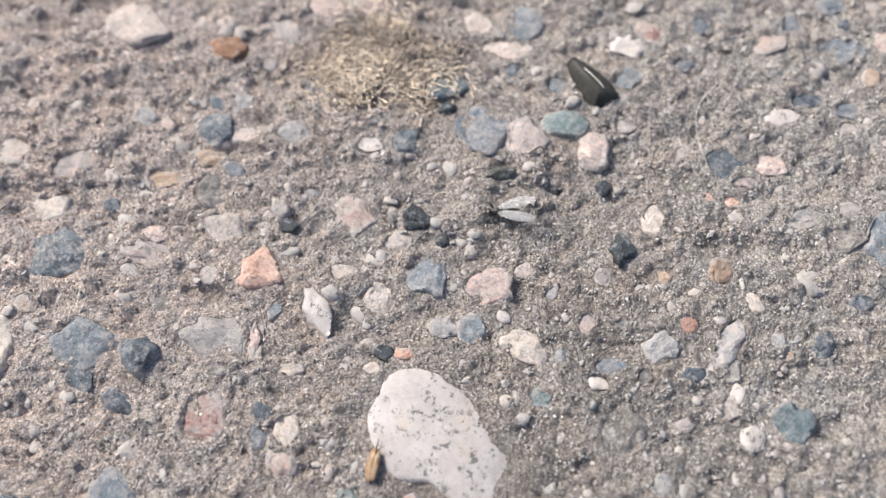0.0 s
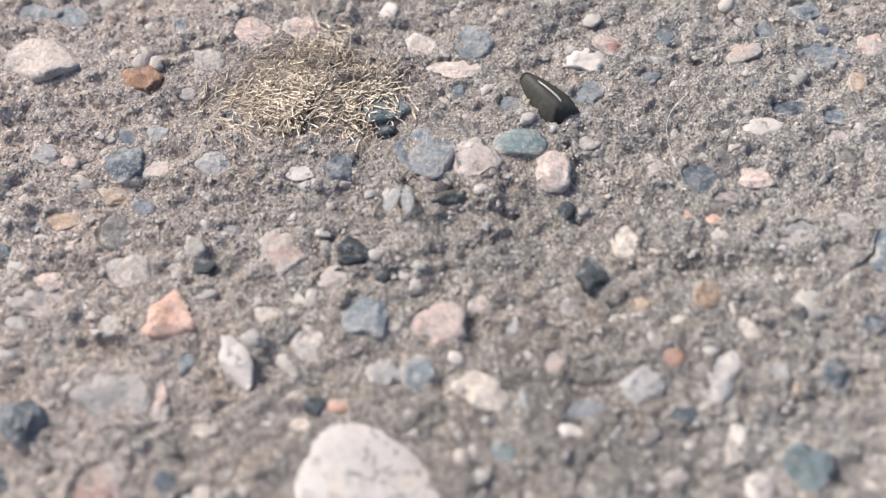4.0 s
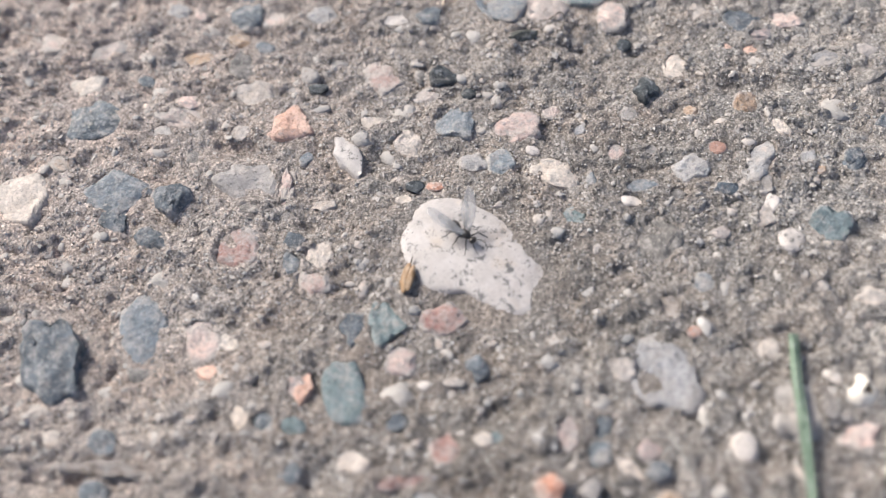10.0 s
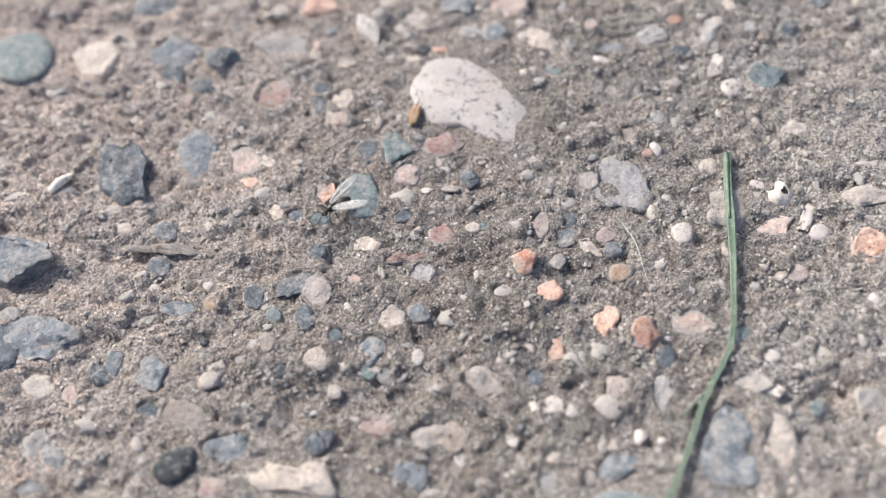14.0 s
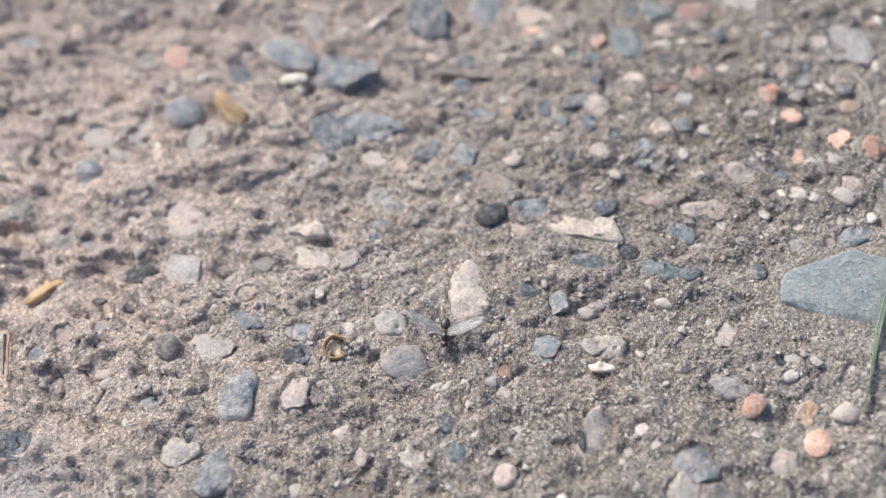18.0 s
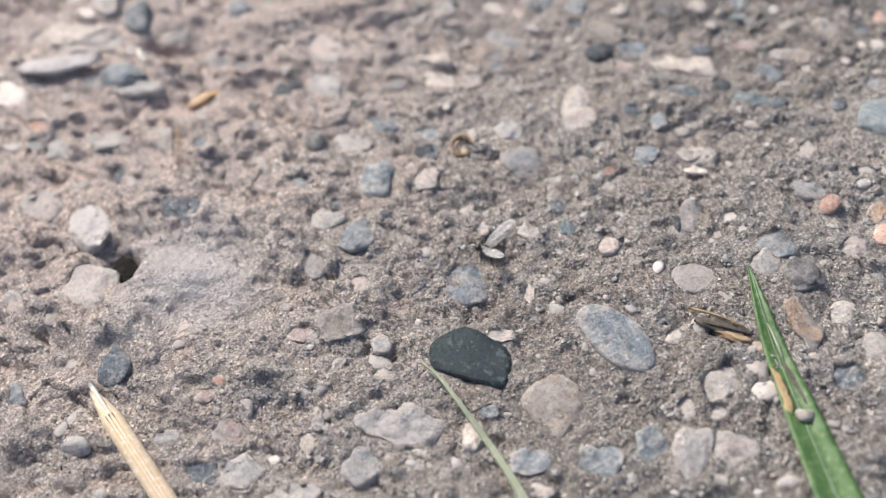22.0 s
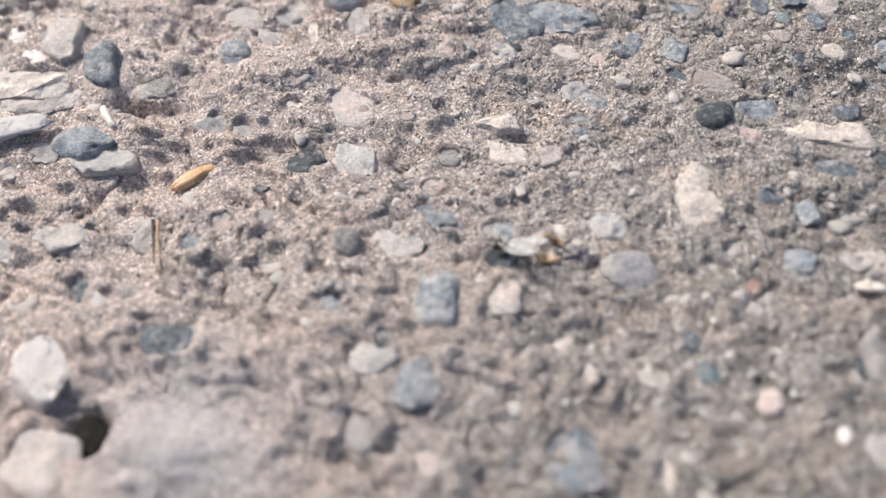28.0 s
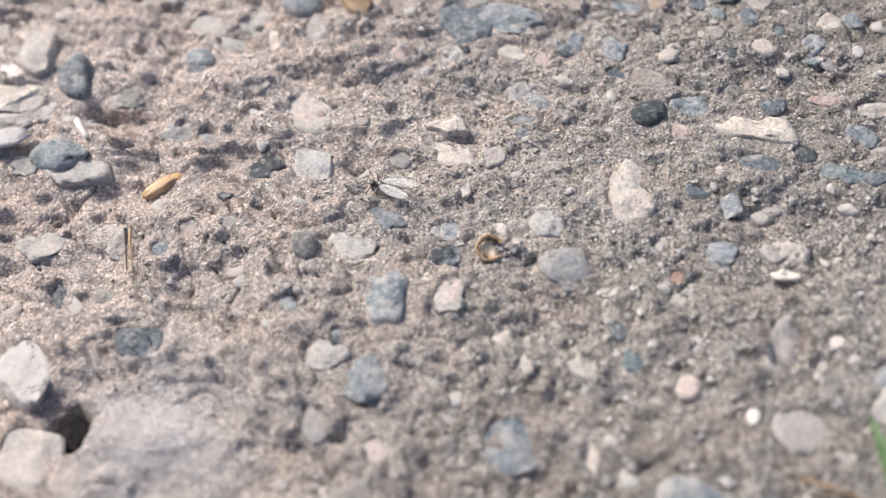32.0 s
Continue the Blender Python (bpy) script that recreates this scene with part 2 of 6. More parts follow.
def stone_mat(name, a, b, rough=0.7, vein=None, pits=0.0, dust=0.5, spec=0.35):
    """Mineral: two tones in patches, grain, optional flecks or pits, and a film of cement dust in blotches."""
    m = Mat(name, rough, spec).coords()
    c = m.ramp(m.noise(420, 5, 0.75), [(0.36, a), (0.64, b)])
    grain = m.ramp(m.noise(2000, 4, 0.75), [(0.28, (0.45, 0.45, 0.45)), (0.47, (1, 1, 1)), (0.72, (1.38, 1.38, 1.38))])
    c = m.mix(0.12 if name.startswith("white") else 0.8, c, grain, "MULTIPLY")
    if vein:
        f = m.ramp(m.noise(1100, 3, 0.6), [(0.56, (0, 0, 0)), (0.66, (1, 1, 1))])
        c = m.mix(f, c, vein)
    if pits:
        f = m.ramp(m.noise(900, 5, 0.8), [(0.58 - pits * 0.04, (0, 0, 0)), (0.62 - pits * 0.04, (0.9, 0.9, 0.9))])
        f = m.mix(1.0, f, m.ramp(m.noise(230, 3), [(0.38, (0.15, 0.15, 0.15)), (0.55, (1, 1, 1))]), "MULTIPLY")
        c = m.mix(m.ramp(m.noise(300, 4), [(0.56, (0, 0, 0)), (0.72, (0.5, 0.5, 0.5))]), c, (0.62, 0.5, 0.38))
        c = m.mix(f, c, (0.13, 0.125, 0.12))
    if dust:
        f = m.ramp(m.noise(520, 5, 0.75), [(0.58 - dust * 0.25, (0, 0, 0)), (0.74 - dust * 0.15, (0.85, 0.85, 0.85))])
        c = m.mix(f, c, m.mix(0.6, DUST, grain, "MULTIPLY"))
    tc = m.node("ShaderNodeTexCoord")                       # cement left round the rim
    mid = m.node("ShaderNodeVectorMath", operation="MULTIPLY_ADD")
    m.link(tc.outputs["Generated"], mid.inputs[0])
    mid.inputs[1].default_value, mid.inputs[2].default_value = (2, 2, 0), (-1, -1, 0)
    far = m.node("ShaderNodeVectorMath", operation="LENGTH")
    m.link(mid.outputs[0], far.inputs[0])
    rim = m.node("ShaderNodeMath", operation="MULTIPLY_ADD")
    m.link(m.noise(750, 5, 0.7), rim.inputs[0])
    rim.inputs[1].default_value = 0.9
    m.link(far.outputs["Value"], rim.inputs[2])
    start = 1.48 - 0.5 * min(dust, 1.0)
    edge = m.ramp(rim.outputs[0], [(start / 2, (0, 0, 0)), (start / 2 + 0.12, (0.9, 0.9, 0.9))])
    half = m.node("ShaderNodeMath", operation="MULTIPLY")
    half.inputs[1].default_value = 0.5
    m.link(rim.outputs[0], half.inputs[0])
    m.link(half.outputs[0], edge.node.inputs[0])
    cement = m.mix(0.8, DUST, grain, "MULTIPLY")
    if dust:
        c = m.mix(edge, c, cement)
    if dust > 0.15:
        k = min(0.8, 0.25 + 0.6 * dust)
        f = m.ramp(m.noise(2300, 4, 0.8), [(0.55, (0, 0, 0)), (0.63, (k, k, k))])
        c = m.mix(f, c, (0.52, 0.48, 0.45))
        f = m.ramp(m.noise(1700, 4, 0.8), [(0.33, (k, k, k)), (0.4, (0, 0, 0))])
        c = m.mix(f, c, (0.16, 0.15, 0.145))
    info = m.node("ShaderNodeObjectInfo")
    tone = m.ramp(info.outputs["Random"], [(0, (0.8, 0.8, 0.82)), (1, (1.18, 1.15, 1.12))])
    c = m.mix(1.0, c, tone, "MULTIPLY")
    m.bump(m.noise(1150, 5, 0.75), 0.35 if name.startswith("white") else 0.8, 0.0006)
    return m.paint(c)


CONCRETE, SAND, GRAVEL = concrete(), sand(), gravel()
KINDS = {   # two tones, dust, roughness, flecks, pits, gloss
    "white": ((0.5, 0.447, 0.404), (0.63, 0.575, 0.53), 0.0, 0.55, None, 0.5, 0.4),
    "cream": ((0.5, 0.425, 0.36), (0.64, 0.565, 0.5), 0.5, 0.6, None, 0, 0.4),
    "peach": ((0.64, 0.39, 0.29), (0.74, 0.53, 0.43), 0.12, 0.55, None, 0, 0.45),
    "pale": ((0.52, 0.42, 0.365), (0.63, 0.54, 0.485), 0.6, 0.6, None, 0, 0.4),
    "rust": ((0.2, 0.1, 0.055), (0.36, 0.2, 0.12), 0.15, 0.55, None, 0, 0.4),
    "orange": ((0.42, 0.2, 0.135), (0.53, 0.34, 0.265), 0.5, 0.55, None, 0, 0.45),
    "tan": ((0.38, 0.25, 0.16), (0.5, 0.38, 0.28), 0.5, 0.6, None, 0, 0.4),
    "red": ((0.33, 0.17, 0.145), (0.45, 0.28, 0.24), 0.75, 0.65, None, 0, 0.35),
    "pink": ((0.52, 0.37, 0.32), (0.63, 0.5, 0.45), 0.65, 0.6, (0.36, 0.32, 0.31), 0, 0.4),
    "black": ((0.02, 0.024, 0.028), (0.055, 0.065, 0.072), 0.12, 0.38, (0.2, 0.21, 0.22), 0, 0.5),
    "blue": ((0.04, 0.052, 0.065), (0.14, 0.165, 0.19), 0.3, 0.45, (0.26, 0.27, 0.28), 0, 0.5),
    "slate": ((0.1, 0.125, 0.148), (0.24, 0.27, 0.295), 0.48, 0.5, (0.36, 0.37, 0.38), 0, 0.45),
    "green": ((0.12, 0.165, 0.17), (0.2, 0.25, 0.255), 0.32, 0.5, (0.28, 0.31, 0.31), 0, 0.45),
    "soot": ((0.012, 0.011, 0.01), (0.035, 0.032, 0.03), 0.0, 0.9, None, 0, 0.1),
    "sage": ((0.2, 0.235, 0.24), (0.29, 0.325, 0.33), 0.12, 0.45, (0.36, 0.39, 0.39), 0, 0.5),
    "wet": ((0.01, 0.022, 0.026), (0.022, 0.04, 0.044), 0.0, 0.2, (0.08, 0.1, 0.1), 0, 0.5),
    "dark": ((0.1, 0.094, 0.088), (0.2, 0.185, 0.17), 0.55, 0.6, None, 0, 0.4),
    "light": ((0.34, 0.33, 0.325), (0.48, 0.465, 0.455), 0.65, 0.6, (0.28, 0.285, 0.3), 0, 0.4),
    "brown": ((0.27, 0.22, 0.185), (0.38, 0.325, 0.28), 0.55, 0.65, None, 0, 0.35),
}
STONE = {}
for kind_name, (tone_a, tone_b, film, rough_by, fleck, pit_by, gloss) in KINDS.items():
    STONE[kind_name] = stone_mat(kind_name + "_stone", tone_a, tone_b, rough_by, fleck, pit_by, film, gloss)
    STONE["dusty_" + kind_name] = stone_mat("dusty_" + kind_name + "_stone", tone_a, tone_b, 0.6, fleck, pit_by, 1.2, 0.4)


# ---- mesh helpers ----
def mesh_from(name, co, faces, material, smooth=True):
    me = bpy.data.meshes.new(name)
    co, faces = np.asarray(co, np.float32), np.asarray(faces, np.int32)
    k = faces.shape[1]
    me.vertices.add(len(co))
    me.vertices.foreach_set("co", co.ravel())
    me.loops.add(faces.size)
    me.loops.foreach_set("vertex_index", faces.ravel())
    me.polygons.add(len(faces))
    me.polygons.foreach_set("loop_start", np.arange(0, faces.size, k, dtype=np.int32))
    me.polygons.foreach_set("use_smooth", np.full(len(faces), smooth))
    me.materials.append(material)
    me.update(calc_edges=True)
    me.validate()
    return me


def part(name, me, parent=None, label="", m=None):
    ob = new(name, me)
    if parent is not None:
        ob.parent = parent
    if m is not None:
        ob.matrix_basis = m
    if label:
        tagged(ob, label)
    return ob


def ico(level):
    bm = bmesh.new()
    bmesh.ops.create_icosphere(bm, subdivisions=level, radius=1)
    bm.verts.ensure_lookup_table()
    co = np.array([v.co[:] for v in bm.verts])
    fa = np.array([[v.index for v in f.verts] for f in bm.faces])
    bm.free()
    return co, fa


ICO = {n: ico(n) for n in (1, 2, 3, 4)}
ICO[0] = (np.array([(1, 0, 0), (-1, 0, 0), (0, 1, 0), (0, -1, 0), (0, 0, 1), (0, 0, -1)], float), np.array([(0, 2, 4), (2, 1, 4), (1, 3, 4), (3, 0, 4), (2, 0, 5), (1, 2, 5), (3, 1, 5), (0, 3, 5)]))


def hash2(ix, iy, seed):
    h = (ix.astype(np.int64) * 374761393 + iy.astype(np.int64) * 668265263 + seed * 982451653) & 0x7FFFFFFF
    h = ((h ^ (h >> 13)) * 1274126177) & 0x7FFFFFFF
    return ((h ^ (h >> 16)) & 0xFFFF) / 65535.0


def value_noise(x, y, size, seed):
    """Smooth random relief of about unit range, with bumps of the given size."""
    u, v = x / size, y / size
    iu, iv = np.floor(u), np.floor(v)
    fu, fv = u - iu, v - iv
    fu, fv = fu * fu * (3 - 2 * fu), fv * fv * (3 - 2 * fv)
    a, b = hash2(iu, iv, seed), hash2(iu + 1, iv, seed)
    c, e = hash2(iu, iv + 1, seed), hash2(iu + 1, iv + 1, seed)
    return (a + (b - a) * fu) + ((c + (e - c) * fu) - (a + (b - a) * fu)) * fv - 0.5


STONES = []
LIME = (-79.1, -131.9)
PROUD = ("black", "orange", "white", "wet", "blue")        # hard stones that wear less than the cement


def stone(x, y, a, b, turn, colour, kind, h=None, cuts=(), notch=None, label=""):
    """Notes a stone of the pavement, in millimetres: centre, half-axes, turn, mineral, 'a' broken or 'r' rounded,
    height over the cement, straight sides as (direction in degrees, distance of 1), and a notch (direction, depth, width)."""
    rng = random.Random(len(STONES) + 1)
    if h is None:
        h = (min(0.05 * b + 0.1, 0.4) if colour in PROUD else 0.13) * rng.uniform(0.3, 1.8)
    STONES.append((x, y, a, b, turn, colour, kind, h, cuts, notch, label, len(STONES) + 1))


stone(-4.4, -38.4, 9.71, 6.23, -48, "white", "r", notch=(260, 0.42, 31), h=0.85, label="large white quartz stone with dark pits")
stone(8.6, -96.2, 8.83, 5.79, 10, "sage", "r", h=0.8, cuts=((115, 0.7), (250, 0.65), (60, 0.8)), label="large flat grey-green stone")
stone(-115.0, -90.2, 7.98, 3.16, 18, "cream", "a", h=0.5)
stone(-66.2, -25.6, 5.91, 4.25, -56, "green", "r", h=1.3)
stone(-111.1, -91.8, 6.46, 3.43, 17, "dusty_cream", "a")
stone(19.8, -86.3, 5.46, 3.49, 76, "slate", "a", h=0.3)
stone(-57.7, -60.7, 5.19, 3.63, -21, "slate", "a", h=1.6)
stone(-46.9, -47.9, 5.23, 3.53, -62, "blue", "a", h=1.9, label="big dark blue-grey rough stone")
stone(-32.6, -142.9, 4.73, 3.85, -86, "brown", "a")
stone(-49.1, -15.5, 4.70, 3.81, -32, "blue", "a", h=0.5, cuts=((60, 0.65), (180, 0.7), (285, 0.6)))
stone(-57.1, -72.6, 4.88, 3.67, -65, "blue", "a")
stone(0.4, 1.1, 4.67, 3.78, 74, "slate", "a", h=0.45)
stone(-42.4, -139.5, 4.89, 3.58, -26, "wet", "r", h=0.9, cuts=((268, 0.55), (70, 0.78)), label="glossy blackish green pebble")
stone(-90.4, -136.0, 4.98, 3.50, -50, "dusty_pale", "a", h=0.31)
stone(-52.5, -70.9, 5.20, 3.30, -16, "slate", "a")
stone(-66.9, -57.0, 5.54, 3.09, -41, "slate", "r", h=1.6)
stone(-12.4, 32.8, 5.12, 3.19, -8, "slate", "r")
stone(-94.6, -126.5, 4.6, 2.9, -55, "white", "a", h=0.7, label="pale rough stone beside a hole")
stone(-43.8, 18.1, 4.72, 3.29, -22, "pale", "a", h=1.2)
stone(12.9, -52.8, 4.22, 3.66, -86, "light", "a")
stone(-27.1, -134.7, 5.13, 2.95, -38, "slate", "r", h=0.9, label="smooth grey oval pebble")
stone(-111.9, -82.3, 4.96, 2.96, -57, "cream", "a", h=1.2)
stone(-44.5, -26.6, 4.77, 3.00, -15, "slate", "a")
stone(-29.2, -26.0, 4.3, 2.95, 1, "dusty_white", "a", h=0.4, label="pale lilac-white quartz stone half sunk in cement")
stone(-48.5, -148.4, 5.03, 2.76, -2, "dusty_light", "a")
stone(-55.3, -26.6, 4.4, 3.2, -59, "cream", "a", h=0.45, cuts=((30, 0.7), (200, 0.7)))
stone(-35.7, -98.7, 4.92, 2.76, -87, "cream", "a", h=0.25)
stone(-100.1, -99.7, 4.29, 3.13, -35, "dusty_slate", "a")
stone(-38.5, -44.4, 4.87, 2.58, -75, "slate", "r")
stone(17.2, 25.5, 4.12, 3.03, -2, "pale", "a")
stone(-74.0, -88.8, 4.11, 3.01, -52, "dusty_pink", "r")
stone(15.0, -36.8, 3.43, 3.17, 53, "dark", "a")
stone(-45.3, -128.6, 3.56, 3.04, -71, "slate", "a")
stone(-102.8, -98.4, 3.66, 2.89, 13, "slate", "a", h=0.9)
stone(-105.0, -86.2, 4.19, 2.52, -57, "blue", "a", h=1.6)
stone(-17.2, -52.8, 4.13, 2.55, 88, "green", "r", h=0.35, cuts=((268, 0.65), (30, 0.62), (185, 0.7)), label="smooth grey-green slate stone")
stone(-60.6, -123.0, 3.80, 2.75, -68, "slate", "a", h=0.6, cuts=((20, 0.6), (75, 0.8), (200, 0.6), (260, 0.8)))
stone(-117.9, -104.6, 4.24, 2.36, -50, "white", "r")
stone(-79.4, -69.9, 3.57, 2.70, -43, "slate", "r", h=1.6)
stone(-102.8, -124.4, 3.69, 2.58, -28, "dusty_pink", "a")
stone(-110.5, -89.8, 3.16, 2.97, -60, "dusty_cream", "a")
stone(-59.3, -114.7, 3.88, 2.39, -68, "slate", "a", h=0.8, cuts=((0, 0.65), (90, 0.8), (180, 0.6), (270, 0.8)))
stone(-113.0, -81.0, 3.59, 2.58, -25, "dusty_cream", "a")
stone(-91.2, -74.3, 3.34, 2.76, -26, "dusty_cream", "r")
stone(-14.2, -10.2, 3.52, 2.60, -79, "dusty_red", "a")
stone(-30.0, -35.1, 3.36, 2.71, -69, "red", "a")
stone(-58.4, -136.9, 2.6, 2.2, -56, "brown", "a", h=0.6)
stone(-5.9, -18.8, 3.17, 2.75, -57, "slate", "a", h=0.3)
stone(6.9, 17.9, 3.26, 2.68, 90, "slate", "a")
stone(1.1, -20.2, 3.08, 2.79, -11, "pink", "a")
stone(-49.6, -2.6, 3.21, 2.58, 18, "dusty_pink", "a")
stone(46.3, -15.1, 4.44, 1.87, 76, "slate", "a")
stone(-38.3, -15.3, 3.73, 2.20, -6, "dusty_pink", "a")
stone(24.9, -57.3, 3.37, 2.43, 65, "dusty_cream", "a")
stone(-19.2, 21.1, 3.05, 2.60, -53, "pink", "r")
stone(-21.8, -88.3, 4.70, 1.95, -11, "cream", "a", h=1.2, cuts=((100, 0.5), (265, 0.5), (20, 0.8)), label="long cream stone")
stone(-10.4, -118.6, 2.97, 2.64, 47, "slate", "a")
stone(46.6, 12.2, 3.53, 2.20, 1, "slate", "a")
stone(-64.7, -49.6, 3.93, 1.96, -67, "dusty_cream", "a")
stone(6.2, -0.8, 3.00, 2.55, -68, "pale", "a", h=0.4)
stone(28.2, -92.7, 3.88, 1.96, 2, "cream", "a")
stone(-18.4, -147.6, 3.40, 2.19, 87, "dusty_light", "a")
stone(-71.5, -97.0, 3.8, 2.9, -42, "light", "a", cuts=((5, 0.6), (92, 0.6), (180, 0.6), (275, 0.7)), label="square pale grey stone")
stone(-15.9, -138.4, 3.0, 2.2, 61, "dusty_white", "a", h=0.02)
stone(-64.4, -107.8, 2.78, 2.52, -27, "dusty_light", "a")
stone(-99.8, -111.2, 3.33, 2.07, -6, "dusty_cream", "a")
stone(-19.3, -124.6, 2.78, 2.45, 30, "dusty_brown", "r")
stone(-41.5, -109.4, 2.73, 2.46, 9, "dusty_slate", "a")
stone(-64.9, -121.5, 2.75, 2.43, -36, "dusty_light", "a")
stone(-19.8, -116.1, 3.28, 2.03, 75, "dusty_brown", "a")
stone(4.4, 13.5, 3.62, 1.78, -6, "pale", "a")
stone(-13.1, 21.7, 2.68, 2.40, -27, "pink", "a")
stone(-25.3, -17.9, 3.1, 2.9, -52, "peach", "a", h=0.9, cuts=((35, 0.38), (150, 0.38), (270, 0.6)), label="peach triangular stone")
stone(-3.2, -79.0, 3.02, 2.13, -25, "cream", "a")
stone(29.8, -4.5, 2.61, 2.46, -8, "blue", "a")
stone(-73.6, -61.2, 2.89, 2.22, -48, "blue", "r")
stone(-32.1, -46.5, 2.88, 2.21, -77, "pink", "a")
stone(-32.3, 2.0, 2.70, 2.36, -22, "blue", "a")
stone(-18.2, -22.9, 3.90, 1.63, -66, "white", "a", h=0.6)
stone(-57.1, -0.8, 2.81, 2.24, -41, "dusty_pink", "a")
stone(-46.6, 26.7, 2.87, 2.18, -25, "slate", "a")
stone(11.3, 1.7, 3.14, 1.98, -4, "green", "r", h=0.9, cuts=((100, 0.7), (265, 0.7)))
stone(-82.5, -146.1, 2.93, 2.13, -55, "blue", "a", h=1.0)
stone(-84.5, -57.6, 3.09, 2.01, -53, "orange", "r")
stone(-3.2, 7.6, 2.84, 2.17, 21, "green", "a", h=0.9)
stone(-37.7, -27.5, 2.86, 2.15, -53, "blue", "a", h=0.9, cuts=((95, 0.5), (325, 0.55), (215, 0.5)))
stone(-32.0, 13.9, 3.19, 1.70, -22, "rust", "a", h=0.9, label="dark red-brown tilted chip of stone")
stone(-110.3, -53.9, 3.11, 1.93, -17, "slate", "a")
stone(-7.6, -129.9, 3.5, 1.8, -62, "tan", "a", h=0.35, label="flat tan stone beside a grass leaf")
stone(-13.3, -45.3, 2.99, 2.00, -86, "green", "a")
stone(-27.5, -149.3, 2.70, 2.14, 15, "slate", "a")
stone(-9.3, 26.0, 3.05, 1.90, -87, "dark", "a")
stone(-29.9, -12.1, 2.61, 2.21, -22, "cream", "a")
stone(-51.6, -153.5, 2.56, 2.24, -55, "dusty_slate", "a")
stone(-7.5, -45.2, 2.62, 2.18, -9, "red", "a")
stone(14.4, -2.4, 2.85, 1.95, 83, "pink", "a", h=0.6, cuts=((85, 0.6), (0, 0.65), (180, 0.6)))
stone(-23.9, -65.4, 2.68, 2.07, 24, "blue", "a")
stone(5.3, -27.7, 2.80, 1.97, -29, "cream", "a")
stone(32.7, -36.7, 2.55, 2.16, 53, "green", "a", h=0.5)
stone(-14.5, -145.8, 2.57, 2.14, 29, "dusty_pink", "a")
stone(-38.2, -76.0, 2.93, 1.87, -69, "slate", "a")
stone(-24.3, 17.3, 2.56, 2.14, -41, "dusty_cream", "a")
stone(-7.2, -123.0, 2.40, 2.25, 28, "dark", "a", h=1.2, cuts=((80, 0.5), (200, 0.7), (300, 0.6)))
stone(-29.0, -84.8, 2.84, 1.89, 2, "slate", "a")
stone(-42.5, 25.9, 2.80, 1.91, -20, "slate", "r")
stone(-76.0, -75.0, 2.89, 1.83, -71, "dusty_cream", "a")
stone(35.5, -4.5, 2.47, 2.13, 30, "pink", "a")
stone(-89.0, -93.4, 2.60, 2.00, -49, "dusty_slate", "a")
stone(-118.9, -110.2, 2.73, 1.88, -20, "dusty_dark", "a")
stone(-65.8, -47.3, 2.90, 1.76, -70, "dusty_pink", "a")
stone(-63.9, -156.4, 2.73, 1.85, -0, "dusty_slate", "a")
stone(-55.2, -94.7, 2.69, 1.85, -29, "cream", "a")
stone(-11.0, -21.6, 2.61, 1.90, -82, "cream", "a")
stone(42.4, -14.9, 2.56, 1.94, 13, "dark", "a")
stone(20.1, -28.1, 2.35, 2.10, 61, "light", "a")
stone(-3.4, -136.2, 2.46, 1.98, 36, "slate", "a")
stone(13.1, 31.0, 2.30, 2.11, -1, "green", "a")
stone(-61.5, -104.1, 2.79, 1.73, -28, "slate", "a")
stone(24.8, -85.8, 3.00, 1.58, 84, "cream", "r")
stone(-51.3, -9.0, 2.52, 1.88, -18, "dusty_cream", "a")
stone(-83.1, -122.1, 2.45, 1.93, -29, "blue", "a")
stone(-34.0, -81.0, 2.67, 1.76, -9, "brown", "r", h=0.5)
stone(19.1, 7.9, 2.47, 1.90, 43, "slate", "a")
stone(-22.4, -146.6, 2.41, 1.94, 83, "slate", "a")
stone(39.2, -63.1, 2.46, 1.91, 58, "peach", "a")
stone(-44.0, -103.8, 2.27, 2.06, -32, "light", "a")
stone(-84.7, -72.0, 2.48, 1.88, -59, "dusty_cream", "a")
stone(-21.7, -93.2, 2.88, 1.62, -8, "blue", "r")
stone(20.1, 13.1, 2.60, 1.78, -3, "white", "a")
stone(40.4, -56.5, 3.16, 1.47, -1, "cream", "a")
stone(-105.9, -113.7, 2.53, 1.82, -18, "dusty_light", "a")
stone(18.7, -72.1, 2.35, 1.93, -14, "dusty_peach", "a")
stone(27.5, -27.5, 3.06, 1.48, 56, "light", "a")
stone(-97.4, -88.0, 2.42, 1.86, -32, "dark", "a")
stone(-89.5, -57.7, 2.50, 1.80, -27, "dusty_dark", "a")
stone(-66.7, -151.9, 2.35, 1.90, -18, "dusty_red", "a")
stone(-33.8, -86.7, 2.17, 2.03, 79, "black", "r", h=1.2)
stone(46.8, 19.6, 2.36, 1.87, 11, "slate", "a")
stone(23.0, 15.5, 2.18, 2.01, -47, "red", "a")
stone(-77.5, -97.8, 2.41, 1.80, -25, "black", "a")
stone(37.9, 13.0, 2.50, 1.74, 2, "dusty_peach", "a")
stone(53.1, 13.4, 2.38, 1.81, 56, "pink", "a")
stone(-90.0, -81.9, 2.45, 1.76, -33, "slate", "a")
stone(-68.7, -156.8, 2.48, 1.73, -3, "blue", "a")
stone(0.6, 18.0, 2.13, 1.99, -64, "pale", "a")
stone(-34.2, -150.5, 2.62, 1.60, 10, "slate", "a")
stone(-53.1, -113.5, 2.54, 1.63, -83, "dusty_pink", "a")
stone(-31.9, -6.2, 2.42, 1.71, -76, "dark", "a")
